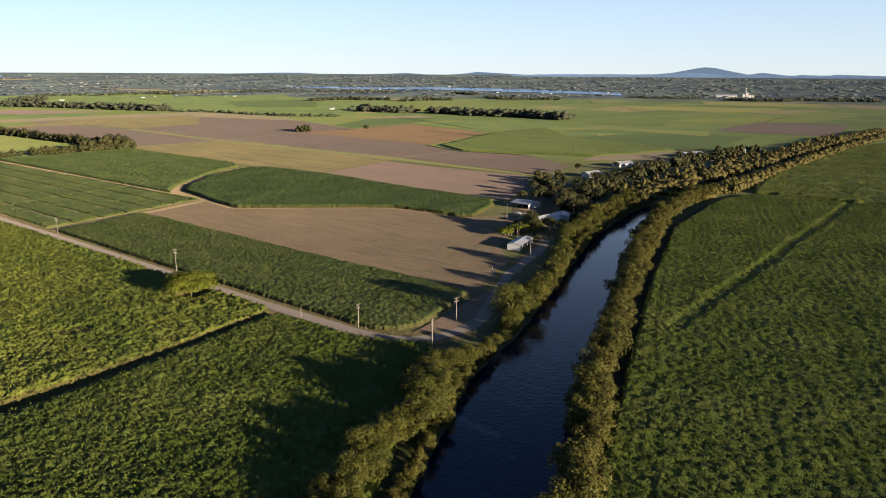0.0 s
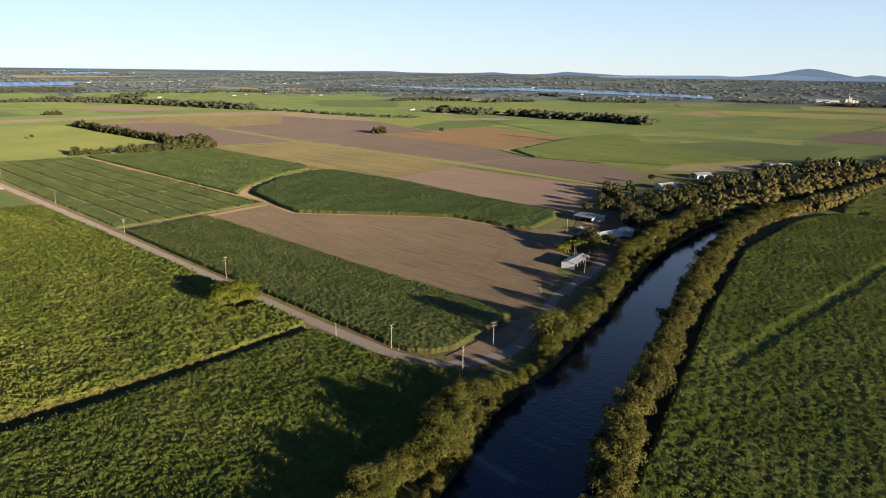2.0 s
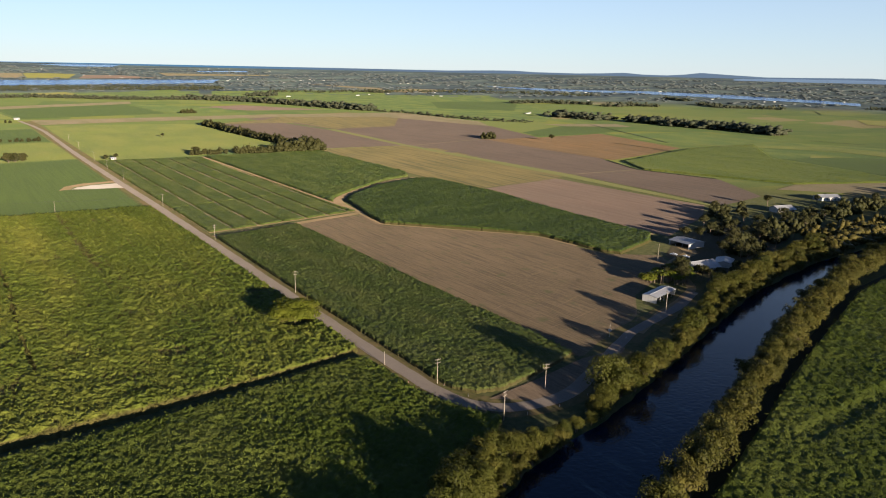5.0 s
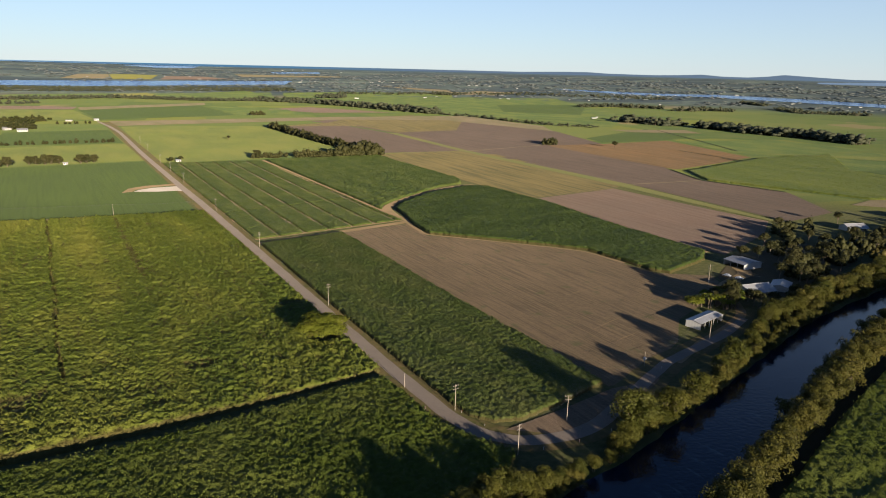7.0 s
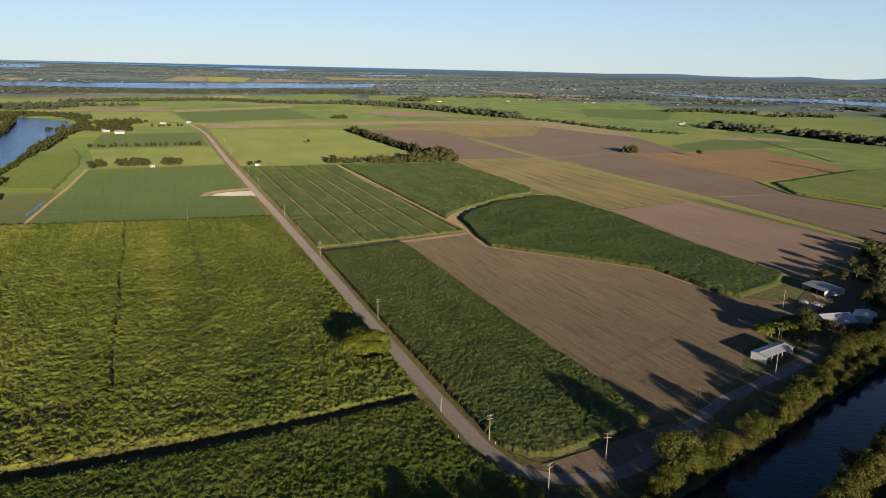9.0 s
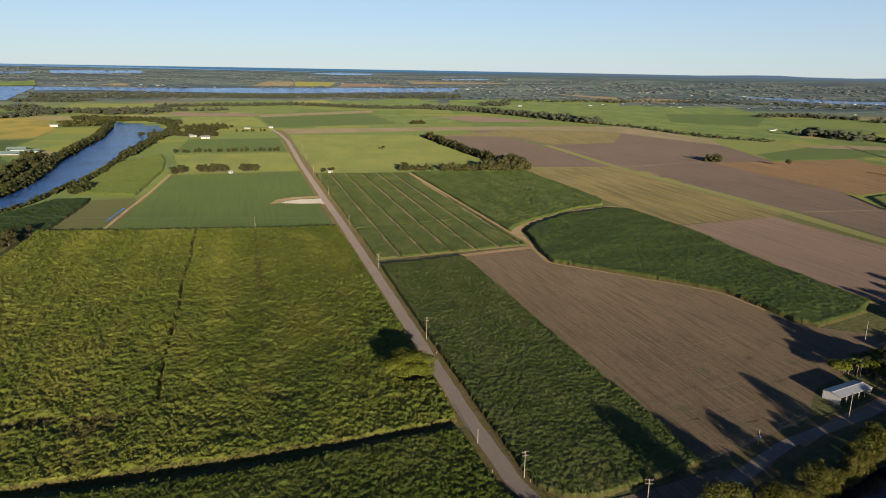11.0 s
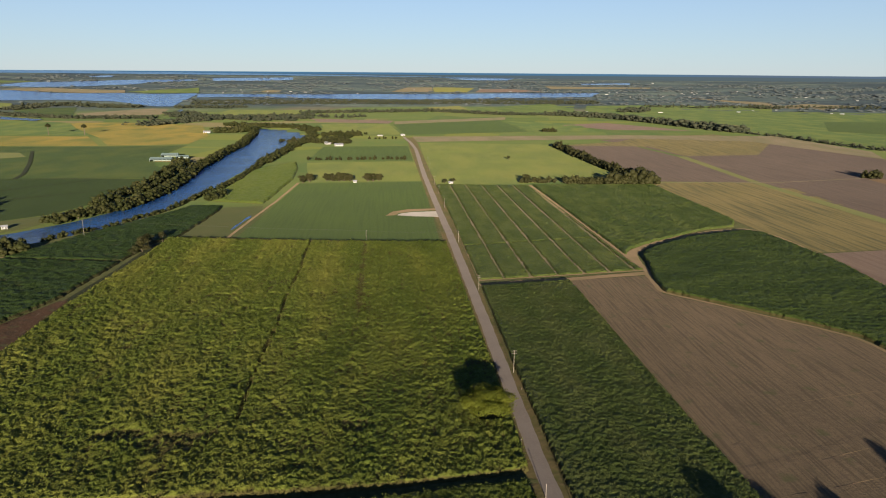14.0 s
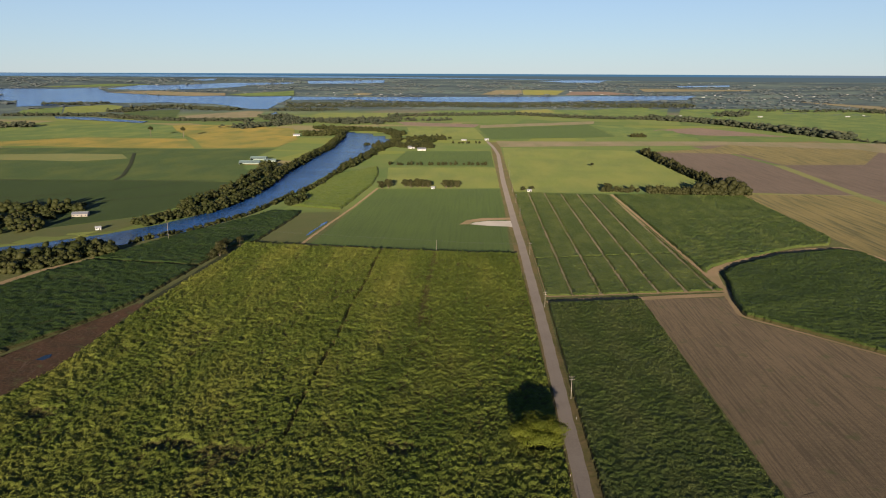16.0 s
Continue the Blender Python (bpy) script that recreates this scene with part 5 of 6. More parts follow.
grove_banana = [banana(5), banana(6)]
plant(grove_banana, [(168, 40), (172, 37), (176, 40), (180, 35), (183, 38), (174, 33, 0.8), (166, 44, 0.8)], "bright green banana clump beside the farm shed", "banana plant", "banana plants by the shed", rnd, (1.3, 1.7))
retire(grove_banana)
fig = tree("spreading_tree", 10.0, 10.4, 15000, 0.42, M_FIG_LEAF, 21, 0.3, 22, 0.5)
plant([fig], [(-17.5, 82, 1.0)], "broad spreading bright green tree beside the road", "tree", "", rnd, (1, 1))
plant([fig], [(163, 44, 0.5), (188, 47, 0.55), (178, 48, 0.45), (196, 42, 0.5)], "rounded bright green fruit tree behind the farm shed", "tree", "fruit trees by the shed", rnd, (0.9, 1.1))
gum = [tree("gum_tree", 12.0, 5.4, 1600, 0.5, M_TREE_LEAF, s, 0.3, 11, 0.8) for s in (31, 32, 33)]
for stand in ([(178, 34, 1.35), (185, 40, 1.4), (174, 40, 1.0), (190, 30, 1.2)],
              [(186, 42, 0.8), (193, 36, 0.8), (180, 47, 0.6), (200, 33, 0.75), (207, 32, 0.7), (246, 40, 0.9), (248, 58, 0.9), (270, 52), (276, 70), (282, 84), (296, 82), (312, 84), (318, 96), (252, 48), (262, 62), (264, 97), (272, 91, 0.9), (290, 96), (305, 112), (309, 94)],
              [(334, 117), (300, 66), (320, 76), (350, 110), (364, 145, 1.1), (370, 88), (340, 92), (330, 60), (296, 52), (362, 70), (385, 100), (400, 85), (416, 84), (440, 96), (430, 140), (470, 100), (480, 125), (509, 91), (540, 105), (560, 90), (600, 95), (610, 112), (670, 80), (690, 95), (740, 70), (190, 50, 0.6)]):
    plant(gum, stand, "dark green gum tree by the farm houses", "tree", "trees round the farm houses", rnd, (0.6, 0.95))
bush = [tree("paddock_tree", 8.5, 5.0, 1500, 0.55, M_TREE_LEAF, s, 0.03, 13, 1.0, 2) for s in (81, 82)]
plant(bush, [(-128, 700), (-121, 697), (-113, 695), (-106, 697), (-99, 695), (-78, 695), (-71, 697), (-64, 699), (-155, 688, 1.1), (-148, 692), (-237, 356, 0.9), (-240, 348, 0.8), (116, 684), (124, 682, 0.8), (15, 680, 0.6)], "dense rounded dark tree standing in a paddock", "tree", "paddock trees", rnd, (0.9, 1.3))
retire(bush)
plant(gum, [(132, 908, 0.6), (25, 676, 0.5), (644, 632, 0.9), (-232, 388, 0.8), (-238, 374, 0.9), (-240, 366, 0.7)], "dark rounded tree standing in a paddock", "tree", "paddock trees", rnd, (0.85, 1.1))
tall = tree("tall_gum_tree", 24, 7, 2000, 0.8, M_TREE_LEAF, 41, 0.5, 9, 0.5)
plant([tall], [(-731, 1337), (-663, 1343)], "tall bare-stemmed gum in a gold field", "tree", "paddock trees", rnd, (0.95, 1.1))
retire(bank + creek + gum + [fig, tall])

far_bank = (belt([(300, 34), (364, 36), (480, 32), (620, 28), (800, 20), (960, 14), (1200, 0)], 1.7, 9, 7.5, 1, 0.68) + belt([(330, 56), (480, 52), (620, 46), (800, 34), (1000, 28)], 4.2, 9, 8.5, 4)
            + belt([(345, 4), (400, 0), (470, -4), (560, -3), (640, -3), (790, -8), (960, -16), (1180, -34)], 1.7, 4.5, 7, 2, 0.68) + belt([(402, -6), (440, -4), (470, -4)], 1.0, 6, 9, 3))
grove("bank_woods", far_bank, M_BANK_FAR, "olive-gold trees lining the creek further on", 110, 0.5, 3, masses=7)
yard = belt([(200, 28), (230, 34), (262, 42)], 5, 3, 5, 56) + belt([(256, 50), (290, 62), (340, 78), (400, 84)], 2.6, 12, 8.5, 51) + belt([(286, 96), (330, 118), (365, 140), (400, 138)], 6, 7, 7.5, 52) + belt([(400, 84), (470, 96), (560, 92), (640, 84), (740, 70)], 4.5, 12, 9, 53) 
grove("farm_wood", yard, M_TREE_LEAF, "dense dark trees round the farm houses", 230, 0.5, 55, masses=8)
hedge = belt([(108, 682), (150, 675)], 4.5, 4, 7, 4) + belt([(160, 674), (195, 668), (258, 662)], 2.0, 5, 9.5, 40) + belt([(262, 660), (258, 760), (254, 835), (252, 960), (252, 1105)], 2.6, 6, 11, 5) + belt([(215, 670), (262, 664), (262, 720)], 1.6, 9, 15, 6)
grove("windbreak_trees", hedge, M_TREE_LEAF, "dark windbreak of old trees round a pasture", 140, 0.75, 7)
west = (belt([(-350, 462), (-335, 492), (-315, 536), (-303, 588), (-302, 650), (-305, 735), (-313, 830), (-314, 968), (-314, 1166), (-332, 1380), (-350, 1500)], 1.5, 6, 8.5, 8) + belt([(-345, 540), (-330, 640), (-334, 780), (-350, 900)], 2.6, 10, 9, 93)
        + belt([(-520, 430), (-470, 440), (-430, 442)], 2.4, 22, 10, 94) + belt([(-520, 518), (-490, 524), (-440, 520)], 2.0, 12, 11, 92) + belt([(-520, 470), (-470, 480), (-445, 486)], 3.0, 14, 9, 91)
        + belt([(-460, 200), (-400, 290), (-366, 315), (-345, 345), (-330, 372)], 0.9, 15, 9, 98) + belt([(-470, 250), (-420, 300), (-385, 322), (-362, 344), (-345, 372)], 1.4, 10, 12, 99)
        + belt([(-326, 392), (-304, 436), (-280, 482), (-263, 532), (-257, 590), (-250, 640)], 4.2, 3, 5.5, 10) + belt([(-244, 640), (-236, 720), (-232, 860)], 3.4, 3.5, 6, 12)
        + belt([(-232, 860), (-226, 960), (-214, 1115), (-202, 1310), (-218, 1420)], 2.4, 7, 9, 11) + belt([(-238, 566), (-232, 600)], 1.8, 6, 9, 95) + belt([(-190, 1310), (-152, 1355), (-108, 1360), (-178, 1165), (-130, 1170), (-180, 1240)], 2.2, 16, 9, 96) + belt([(-415, 1392), (-380, 1405), (-350, 1420)], 1.6, 10, 15, 97)
        + belt([(-215, 1430), (-240, 1500), (-290, 1545), (-350, 1560), (-430, 1600)], 1.6, 18, 11, 90))
grove("river_bank_trees", [(x, y, h * 0.9, s * 1.2) for x, y, h, s in west], M_RIVER_LEAF, "dull green trees along the blue river", 90, 0.62, 13, masses=5)
paddock = belt([(-172, 908), (-110, 912), (-66, 918), (-20, 915)], 7, 3, 6, 14) + belt([(590, 700), (565, 706)], 2, 8, 11, 15) + belt([(-160, 1150), (-120, 1180), (-230, 1180), (-250, 1250)], 6, 20, 10, 16) + belt([(-90, 1250), (-30, 1260)], 8, 4, 5, 17) + belt([(300, 1420), (330, 1425)], 4, 6, 10, 18)
grove("paddock_trees", paddock, M_TREE_LEAF, "scattered dark paddock trees and shrubs", 110, 0.75, 19)
belts = (belt([(480, 2030), (605, 1895), (650, 1740), (700, 1560), (745, 1400)], 2.4, 14, 19, 20) + belt([(745, 1400), (790, 1270), (800, 1100), (830, 1000), (880, 943)], 7, 7, 9, 21)
         + belt([(-310, 2085), (-115, 2170), (105, 2220), (310, 2050), (480, 2030)], 4, 16, 14, 22) + belt([(-640, 1580), (-575, 1700), (-490, 1860), (-345, 1765), (-285, 1880)], 3, 40, 13, 23)
         + belt([(-690, 2105), (-600, 1900), (-480, 1850), (-305, 1950)], 2.6, 50, 12, 24) + belt([(-300, 2010), (-200, 1900), (-100, 1950)], 6, 25, 11, 81)
         + belt([(-780, 2640), (-465, 2700), (-185, 2740), (-25, 2740), (400, 2760), (815, 2720)], 1.6, 85, 11, 25) + belt([(-780, 2420), (-640, 2440), (-560, 2400)], 2.5, 60, 12, 82)
         + belt([(-1270, 2240), (-1180, 2470), (-1000, 2420), (-900, 2400)], 2.0, 40, 14, 27) + belt([(-1620, 2420), (-1520, 2440), (-1420, 2520)], 3.5, 18, 12, 83)
         + belt([(-1500, 2030), (-1380, 2040), (-1200, 2030), (-1000, 1900), (-860, 1850), (-680, 1860)], 2.4, 32, 11, 28) + belt([(-1300, 1500), (-1240, 1560), (-1150, 1600)], 2.6, 30, 17, 26)
         + belt([(1040, 1040), (1098, 1076), (1071, 958), (1123, 942)], 3.5, 22, 19, 29) + belt([(1125, 900), (1117, 749), (1135, 644), (1117, 532)], 2.0, 20, 20, 30) + belt([(1391, 1619), (1535, 1612), (1609, 1474)], 4, 22, 16, 31)
         + belt([(1572, 1378), (1690, 1395), (1759, 1329)], 4.5, 22, 16, 32) + belt([(2069, 1408), (1940, 1221), (2073, 1096)], 5, 22, 15, 35) + belt([(2218, 1672), (2196, 1540)], 4, 20, 15, 33)
         + belt([(2480, 640), (2430, 560), (2480, 500), (2600, 440), (2660, 200)], 2.4, 40, 14, 34) + belt([(2420, 1000), (2460, 850), (2520, 760)], 5, 40, 12, 84)
         + belt([(935, 2500), (1315, 2450), (1755, 2300), (2100, 1900)], 7, 50, 12, 36) + belt([(780, 2300), (860, 2360), (760, 2190)], 3, 40, 14, 37) + belt([(1290, 2420), (1380, 2360)], 5, 24, 15, 85))
grove("tree_belts", [(x, y, h * 0.82, s * 1.4) for x, y, h, s in belts], M_FAR_LEAF, "dark belts of trees across the plain", 26, 1.1, 38, masses=3)
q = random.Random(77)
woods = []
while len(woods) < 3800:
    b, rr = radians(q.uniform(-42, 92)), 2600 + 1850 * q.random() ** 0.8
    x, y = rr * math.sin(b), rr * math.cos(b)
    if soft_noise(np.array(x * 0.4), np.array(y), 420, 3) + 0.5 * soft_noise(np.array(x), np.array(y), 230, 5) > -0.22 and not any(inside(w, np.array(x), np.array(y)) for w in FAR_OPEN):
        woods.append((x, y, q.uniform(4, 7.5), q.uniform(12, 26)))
grove("far_woods", woods, M_HAZE_LEAF, "distant woods on the low country in painted haze", 6, 2.4, 39, masses=2)

# ---- buildings ----
def house(kind, long, wide, eave, ridge, wall_mat, roof_mat, bays=4, open_side=False, over=0.5, veranda=False):
    """A gabled building, its ridge along x: walls with openings, roof sheets, door, windows with frames."""
    root = new(kind)
    hx, hy, t = long / 2, wide / 2, 0.12
    b = Build()
    b.box(-hx, hy - t, 0, hx, hy, eave)
    if not open_side:
        b.box(-hx, -hy, 0, hx, -hy + t, eave)
    else:
        n = max(2, bays)
        for k in range(n + 1):
            x = -hx + 0.1 + (long - 0.2) * k / n
            b.box(x - 0.1, -hy, 0, x + 0.1, -hy + 0.2, eave)
    for sx in (-1, 1):
        x0, x1 = sorted((sx * hx, sx * (hx - t)))
        b.box(x0, -hy + t, 0, x1, hy - t, eave)
        for x in (x0, x1):
            b.v += [(x, -hy, eave), (x, hy, eave), (x, 0, ridge - 0.1)]
            k = len(b.v)
            b.f.append((k - 3, k - 2, k - 1, k - 1))
    part("wall", b, wall_mat, root)
    slope = (ridge - eave) / hy
    for sy in (-1, 1):
        r = Build()
        y1, z1 = sy * (hy + over), eave - slope * over
        for dz in (0.0, 0.1):
            r.v += [(-hx - over, 0, ridge + dz), (hx + over, 0, ridge + dz), (hx + over, y1, z1 + dz), (-hx - over, y1, z1 + dz)]
        r.f += [(0, 1, 2, 3), (7, 6, 5, 4), (0, 4, 5, 1), (1, 5, 6, 2), (2, 6, 7, 3), (3, 7, 4, 0)]
        part("roof", r, roof_mat, root)
    part("ridge_cap", Build().tube([(-hx - over, 0, ridge + 0.1), (hx + over, 0, ridge + 0.1)], (0.14, 0.14), 5), roof_mat, root)
    if not open_side:
        for k in range(bays):
            x = -hx + long * (k + 0.5) / bays
            if k == bays // 2:
                part("door", Build().box(x - 0.45, -hy - 0.05, 0.05, x + 0.45, -hy - 0.01, 2.1), M_DARK, root)
                continue
            for sy in (-1, 1):
                y0, y1 = sorted((sy * (hy + 0.01), sy * (hy + 0.05)))
                w = part("window", Build().box(x - 0.7, y0, 0.95, x + 0.7, y1, 2.15), M_WHITE, root)
                y0, y1 = sorted((sy * (hy + 0.052), sy * (hy + 0.06)))
                part("pane", Build().box(x - 0.6, y0, 1.05, x + 0.6, y1, 2.05), M_GLASS, w)
    if veranda:
        v = Build()
        v.quad((-hx, -hy - 2.4, eave - 0.75), (hx, -hy - 2.4, eave - 0.75), (hx, -hy - 0.1, eave - 0.15), (-hx, -hy - 0.1, eave - 0.15))
        v.quad((-hx, -hy - 0.1, eave - 0.22), (hx, -hy - 0.1, eave - 0.22), (hx, -hy - 2.4, eave - 0.82), (-hx, -hy - 2.4, eave - 0.82))
        part("veranda_roof", v, roof_mat, root)
        for k in range(bays + 1):
            x = -hx + 0.1 + (long - 0.2) * k / bays
            part("veranda_post", Build().box(x - 0.06, -hy - 2.35, 0, x + 0.06, -hy - 2.23, eave - 0.8), M_WHITE, root)
    return root


def place(root, x, y, turn, label, category="building", group="", lift=0.0):
    root.matrix_basis = pose(x, y, float(land(x, y)) + lift, 0, 0, turn) @ Matrix.Diagonal((*root.scale, 1))
    return tagged(root, label, category, group)


# open-fronted farm shed by the stubble, its closed end to the south-west
place(house("farm_shed", 20, 7.4, 3.1, 3.8, M_WALL_SHEET, M_ROOF, 5, True, 0.3), 147, 23.5, 13, "open-sided pale sheet-metal farm shed at the stubble's edge", "shed")
place(house("garage", 15, 15, 3.4, 4.6, M_WALL_SHEET, M_ROOF_DARK, 3, True), 250, 85, -92, "open-fronted grey roofed machinery shed", "shed")
place(house("farm_house", 17, 10, 3.0, 4.8, M_WALL, M_ROOF, 5, False, 0.6, True), 211, 46, -8, "low white farm house with a pale sheet roof", "house")
place(house("annex", 13, 9, 2.7, 3.8, M_WALL, M_ROOF, 3), 230, 44, 30, "pale roofed annex beside the farm house", "house")
place(house("bungalow", 17, 10, 3.2, 5.0, M_WALL, M_ROOF, 5, False, 0.6, True), 418, 120, -15, "white bungalow among gum trees", "house")
place(house("bungalow", 20, 11, 3.2, 5.0, M_WALL, M_ROOF_DARK, 5), 508, 131, -20, "long low bungalow under dark trees", "house")
place(house("villa", 28, 14, 3.4, 5.6, M_WALL, M_ROOF_DARK, 6, False, 0.8, True), 638, 107, -22, "large grey roofed house by the creek", "house")
place(house("white_shed", 10, 8, 3.6, 4.8, M_WHITE, M_WHITE, 2), 725, 78, -10, "small white shed near the creek", "shed")
place(house("paddock_hut", 4.5, 3, 2.2, 2.9, M_WHITE, M_ROOF, 2), -93, 688, 5, "small white hut between paddock trees", "hut")
place(house("paddock_hut", 5, 3, 2.0, 2.7, M_WHITE, M_ROOF, 2), 22, 676, 0, "small white hut at the pasture's corner", "hut")
place(house("roadside_shed", 8, 5, 2.8, 3.8, M_WHITE, M_ROOF, 2), -19, 1322, 10, "white shed at the road's end", "shed")
place(house("river_house", 11, 8, 3.0, 4.8, M_WHITE, M_ROOF_DARK, 4), -160, 1150, 20, "white house at the river bend", "house")
place(house("river_house", 15, 10, 3.0, 4.8, M_WALL, M_ROOF_DARK, 4), -138, 1118, 5, "dark roofed house at the river bend", "house")
place(house("long_shed", 30, 16, 3.8, 6.0, M_GREENROOF, M_GREENROOF, 5, True), -383, 903, 4, "long pale green farm shed by the river", "shed", "river sheds")
place(house("long_shed", 24, 14, 3.8, 6.0, M_GREENROOF, M_GREENROOF, 5, True), -385, 955, 4, "pale green roofed shed behind a longer one", "shed", "river sheds")
place(house("long_shed", 18, 11, 4.0, 5.4, M_GREENROOF, M_GREENROOF, 3, True), -360, 930, 10, "small pale green shed beside longer ones", "shed", "river sheds")
place(house("river_house", 20, 12, 3.2, 5.2, M_WHITE, M_ROOF_RED, 4), -405, 1405, 0, "white house with a red-brown roof", "house")
place(house("river_house", 14, 10, 3.0, 4.6, M_WHITE, M_ROOF, 3), -432, 1392, 10, "small white house beside a gold field", "house")
place(house("river_house", 14, 9, 2.8, 4.4, M_POLE, M_ROOF_DARK, 4), -425, 500, 15, "dark roofed house under riverside trees", "house")
place(house("boat_shed", 4.5, 3.5, 2.6, 3.4, M_WHITE, M_ROOF, 2), -376, 440, 20, "small white boat shed on the river lawn", "shed")
place(house("bank_hut", 3.0, 2.4, 2.2, 2.9, M_WHITE, M_ROOF, 2), -33.5, -107, 20, "tiny pale pump hut among bank trees", "hut", "", 0.2)

rnd = random.Random(9)
far_kinds = [house("far_house", 18, 11, 3.4, 5.6, M_WHITE, M_ROOF, 4), house("far_house", 26, 13, 4.5, 6.6, M_WALL, M_ROOF, 4), house("far_house", 16, 11, 3.2, 5.2, M_WHITE, M_ROOF_DARK, 3), house("far_house", 34, 14, 5, 7, M_WHITE, M_GREENROOF, 4)]
spots = [(1685, 2035), (1740, 1985), (1830, 1705), (1070, 1175), (1990, 2435), (1245, 2300), (1460, 2120), (1155, 2225), (1565, 2320), (2065, 2525), (-155, 1270), (-65, 1315), (620, 2210), (655, 1830), (-255, 1500), (865, 2187), (814, 2234), (1445, 2154), (1468, 2133), (1096, 1195), (2070, 2208), (2149, 2199), (2183, 2108), (2204, 2087), (2287, 2067), (2310, 1883), (2367, 1562), (2424, 1376), (2460, 1357), (1341, 2317), (1601, 2435), (1758, 2911), (1843, 2857), (2078, 2564), (1790, 2891), (1367, 3195), (1408, 3175), (2680, 1210), (2690, 1098), (2671, 1031), (2705, 915), (2673, 392), (2658, 300)]
spots += [(-1692, 3560), (-1572, 3640), (-1365, 3120), (-1248, 3323), (-1190, 3271), (-764, 3123), (-588, 3234), (-416, 3237), (-177, 3214), (94, 3479), (445, 3606), (562, 3617), (570, 3409), (748, 3415), (873, 3376), (1320, 3836), (1594, 4214), (1372, 3234), (1453, 3304), (1460, 3262), (1491, 3217), (1706, 3350), (1715, 3143), (1049, 3339), (1088, 3339), (1102, 3301), (1275, 4416), (1364, 4486), (1435, 4489)]
for k in range(24):
    b, rr = radians(rnd.uniform(-25, 80)), rnd.choice((rnd.gauss(3300, 60), rnd.uniform(2750, 4300)))
    x, y = rr * math.sin(b), rr * math.cos(b)
    if not any(inside(w, np.array(x), np.array(y)) for w in FAR_OPEN):
        spots.append((x, y))
for x, y in spots:
    k = rnd.randrange(4)
    ob = copy_thing(far_kinds[k], pose(x, y, float(land(x, y)), 0, 0, rnd.uniform(-40, 40)))
    ob.scale = (0.42,) * 3
    tagged(ob, ("far white house with a pale roof", "far cream house with a pale roof", "far white house with a grey roof", "far white shed with a green roof")[k], "house", "far houses")
retire(far_kinds)

# sugar mill on the plain
mill = new("sugar_mill")
part("shed", Build().box(-60, -14, 0, 60, 14, 9), M_WALL_SHEET, mill)
r = Build()
r.v += [(-62, -16, 9), (62, -16, 9), (62, 16, 9), (-62, 16, 9), (-62, 0, 17), (62, 0, 17)]
r.f += [(0, 1, 5, 4), (2, 3, 4, 5), (0, 4, 3, 3), (1, 2, 5, 5)]
part("roof", r, M_ROOF, mill)
for x, h in ((100, 22), (118, 30), (135, 18), (152, 14)):
    part("tower", Build().box(x - 7, -8, 0, x + 7, 8, h), M_WHITE, mill)
part("chimney", Build().tube([(112, 6, 0), (112, 6, 30), (112, 6, 58)], (2.6, 2.1, 1.6), 10), M_WHITE, mill)
mill.scale = (0.62,) * 3
place(mill, 2640, 705, -62, "white sugar mill with a tall chimney", "factory")

# ---- vehicles in the yard ----
def car(kind, paint, tray=False):
    root = new(kind)
    b = Build()
    prof = [(-2.2, 0.35), (-2.25, 0.8), (-2.1, 0.95), (-1.2, 1.0), (-0.75, 1.5), (0.9 if not tray else 0.3, 1.52), (1.5 if not tray else 0.55, 1.0), (2.1, 0.95), (2.15, 0.4)]
    n = len(prof)
    for s in (-0.85, 0.85):
        b.v += [(x, s * (0.86 if z > 1.2 else 1), z) for x, z in prof]
    b.f += [(k, k + 1, n + k + 1, n + k) for k in range(n - 1)]
    b.f += [(0, n - 1, 2 * n - 1, n)]
    for o in (0, n):
        b.f += [(o, o + 1, o + 2, o + n - 1), (o + 2, o + 3, o + n - 2, o + n - 1), (o + 3, o + 4, o + 5, o + 6), (o + 3, o + 6, o + n - 2, o + n - 2)]
    part("body", b, paint, root)
    for s in (-1, 1):
        part("side_window", Build().quad((-0.95, s * 0.82, 1.05), (1.2 if not tray else 0.4, s * 0.82, 1.05), (0.8 if not tray else 0.25, s * 0.755, 1.42), (-0.65, s * 0.755, 1.42)), M_GLASS, root)
        for x in (-1.35, 1.35):
            part("wheel", Build().tube([(x, s * 0.7, 0.33), (x, s * 0.9, 0.33)], (0.33, 0.33), 10), M_DARK, root)
    part("windscreen", Build().quad((-1.22, -0.7, 1.02), (-1.22, 0.7, 1.02), (-0.82, 0.62, 1.42), (-0.82, -0.62, 1.42)), M_GLASS, root)
    return root


M_RED = plain("red_car_paint", (0.45, 0.03, 0.02), 0.25)
M_SILVER = plain("pale_car_paint", (0.26, 0.28, 0.31), 0.3)
place(car("car", M_SILVER), 222, 73, -75, "pale car parked in the farm yard", "car", "parked vehicles", 0.2)
place(car("utility_truck", M_SILVER, True), 224, 66, -70, "pale utility truck parked in the farm yard", "car", "parked vehicles", 0.2)
place(car("car", M_RED), 233, 40, 35, "red car parked beside the annex", "car", "parked vehicles", 0.2)
place(car("car", M_DARK), 144, 21, 15, "dark car parked in the open shed", "car", "parked vehicles", 0.2)

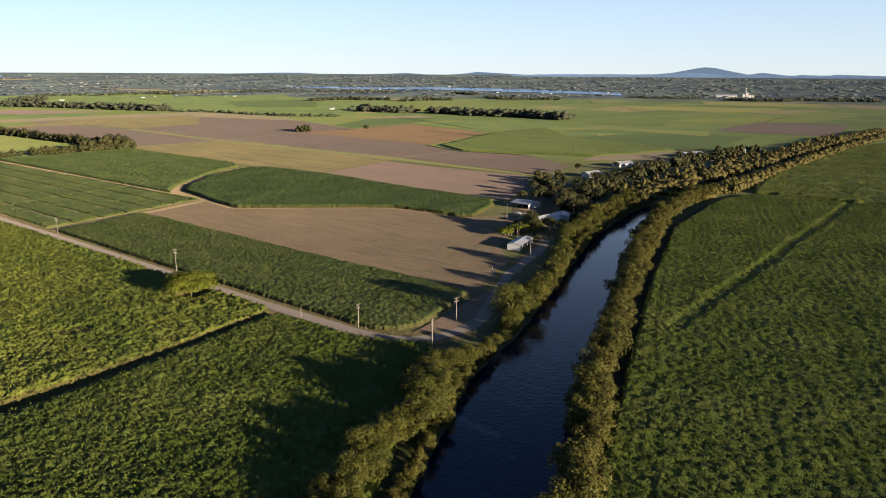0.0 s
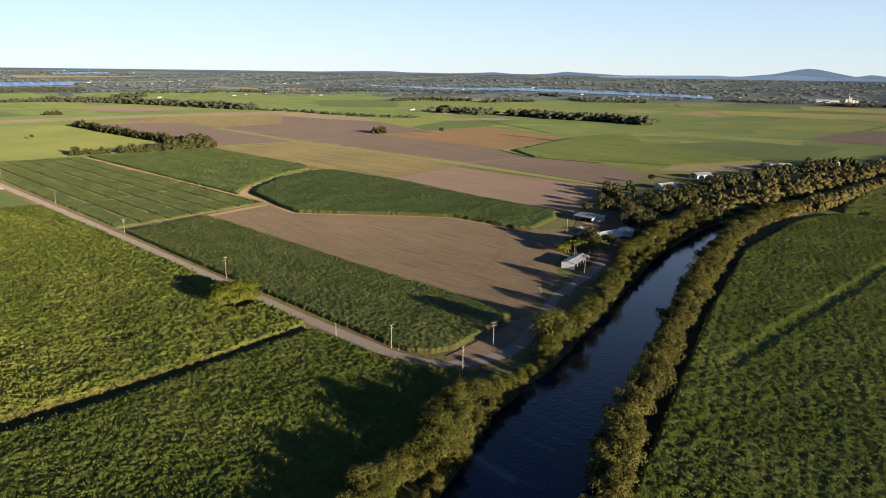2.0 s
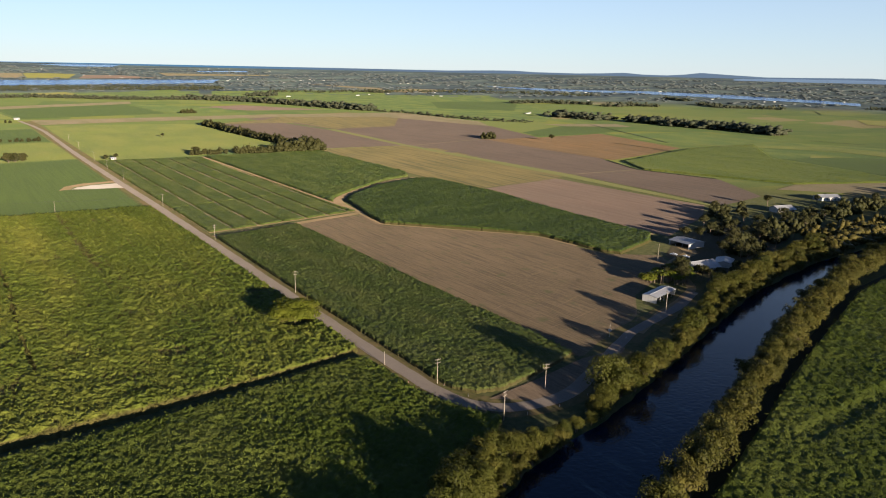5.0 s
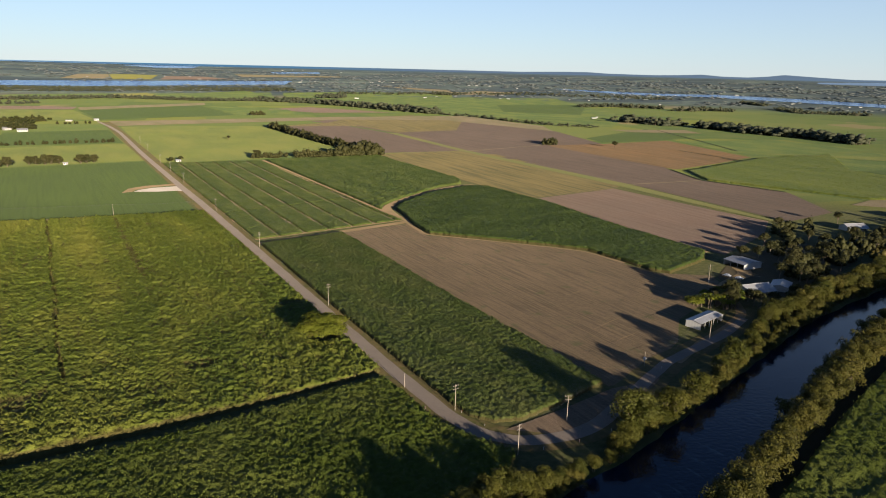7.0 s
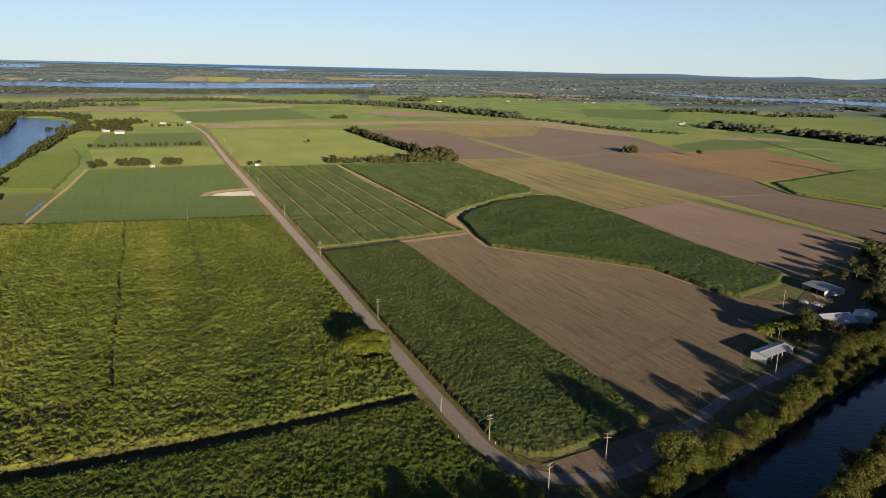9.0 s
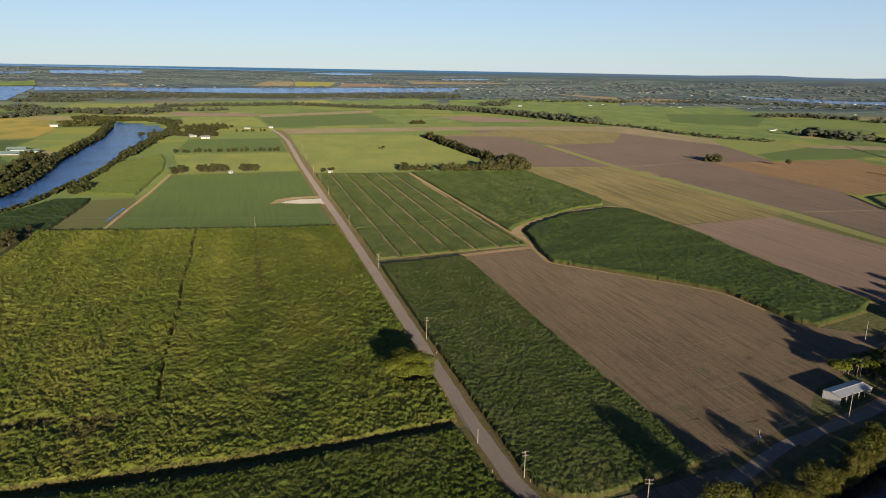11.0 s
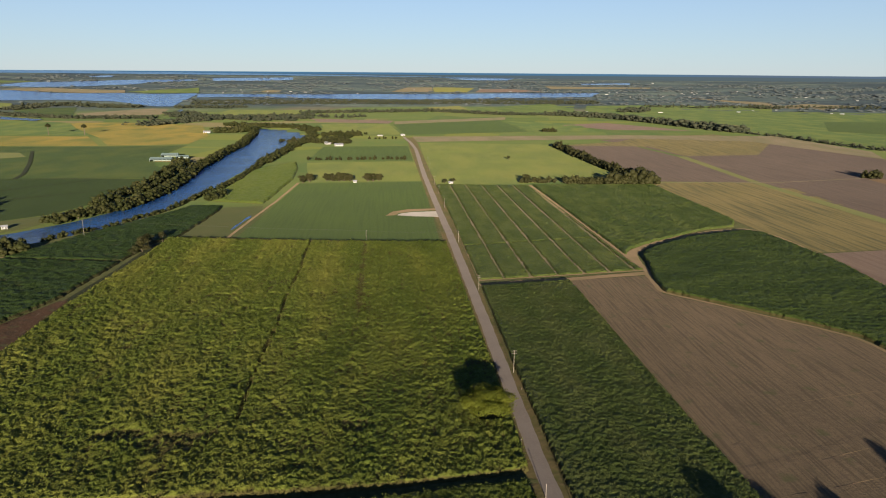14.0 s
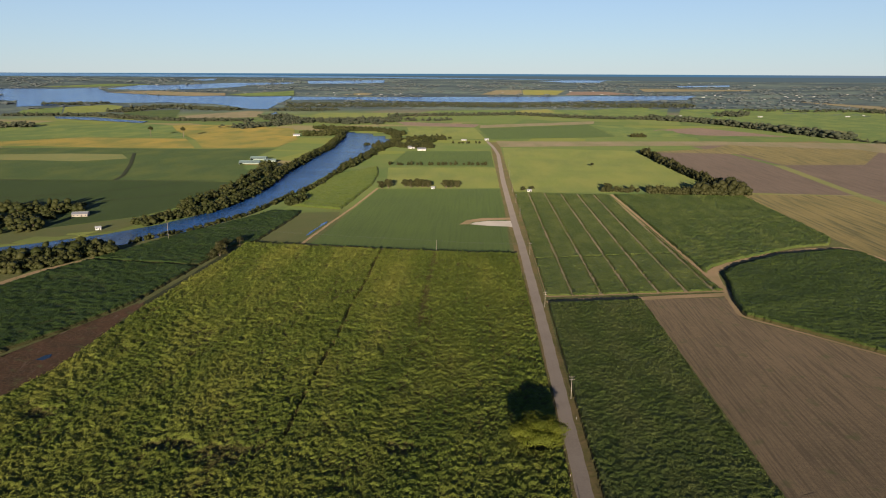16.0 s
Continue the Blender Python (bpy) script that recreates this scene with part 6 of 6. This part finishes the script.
# ---- power poles, wires, marker posts ----
def pole(kind, high, arms, lean=0.0):
    root = new(kind)
    part("shaft", Build().tube([(0, 0, -0.5), (lean * 0.5, 0, high * 0.5), (lean, 0, high)], (0.13, 0.11, 0.085), 8), M_POLE, root)
    for k in range(arms):
        z = high - 0.35 - 1.25 * k
        arm = part("crossarm", Build().box(lean - 1.25 + 0.15 * k, -0.17, z - 0.05, lean + 1.25 - 0.15 * k, -0.05, z + 0.05), M_POLE, root)
        for x in (-1.1, -0.4, 0.4, 1.1):
            part("insulator", Build().tube([(lean + x * (1 - 0.1 * k), -0.11, z + 0.07), (lean + x * (1 - 0.1 * k), -0.11, z + 0.3)], (0.07, 0.05), 6), M_CERAMIC, arm)
    return root


POLES = [(0, 0, 9.5, 2, 5), (2.6, -33.3, 10.2, 2, 20), (29.1, -23.4, 9.6, 2, -20), (-0.4, 121.2, 11, 2, 3), (0, 245.9, 9.8, 2, 0), (0.3, 373, 9.5, 1, 0), (1.5, 520, 9.5, 1, 0), (2, 600, 9.5, 1, 0), (2, 672, 9.5, 1, 0), (4, 790, 9.5, 1, 0), (8, 900, 9.5, 1, 0),
         (133.1, 8.2, 9.8, 1, 70), (202.9, 69.5, 10.5, 1, 40), (-72.4, 377.6, 9.5, 1, 80), (-297, 403, 15, 1, 60)]
for x, y, h, a, turn in POLES:
    place(pole("power_pole", h, a), x, y, turn, "weathered timber power pole with crossarms", "power pole", "power poles")
place(pole("short_pole", 5.5, 0), -7.5, 23.5, 0, "short plain timber post beside the road", "post")
stub = place(pole("meter_pole", 6.0, 0), 85.8, -0.7, 0, "short pole carrying a pale meter box", "post")
part("meter_box", Build().box(-0.5, -0.45, 2.6, 0.5, 0.45, 3.6), M_WHITE, stub, "pale metal box")


def wire(a, b, sag=1.2, k=0.0):
    """Three slack wires between two poles' crossarms."""
    (x0, y0, h0), (x1, y1, h1) = a, b
    t = Vector((x1 - x0, y1 - y0, 0)).normalized()
    side = Vector((t.y, -t.x, 0))
    root = new("power_line")
    for o in (-1.1, 0.4, 1.1):
        pts = []
        for j in range(11):
            s = j / 10
            p = Vector((x0 + (x1 - x0) * s, y0 + (y1 - y0) * s, (h0 - 0.1) * (1 - s) + (h1 - 0.1) * s - sag * 4 * s * (1 - s))) + side * o
            pts.append(tuple(p))
        part("wire", Build().tube(pts, [0.013] * 11, 4), M_WIRE, root)
    return tagged(root, "slack bare wires strung between timber poles", "power line", "power lines")


P3 = [p[:3] for p in POLES]
for a, b in ((0, 3), (3, 4), (4, 5), (5, 6), (6, 7), (7, 8), (8, 9), (9, 10), (0, 1), (1, 2), (2, 11), (11, 12), (5, 13), (13, 14)):
    wire(P3[a], P3[b])

for x, y in ((-0.4, 103), (-8.8, 5), (-8.2, -12), (-4.6, -23), (11.2, -34.6), (24, -36), (38, -35), (0.8, -3), (3, -14), (90, -6), (-8.5, 60)):
    g = new("guide_post")
    part("post", Build().box(-0.06, -0.06, 0, 0.06, 0.06, 1.05), M_WHITE, g)
    part("reflector", Build().box(-0.04, -0.075, 0.8, 0.04, -0.061, 0.95), M_RED, g, "small red reflector")
    place(g, x, y, 0, "white road guide post", "guide post", "guide posts", 0.1)
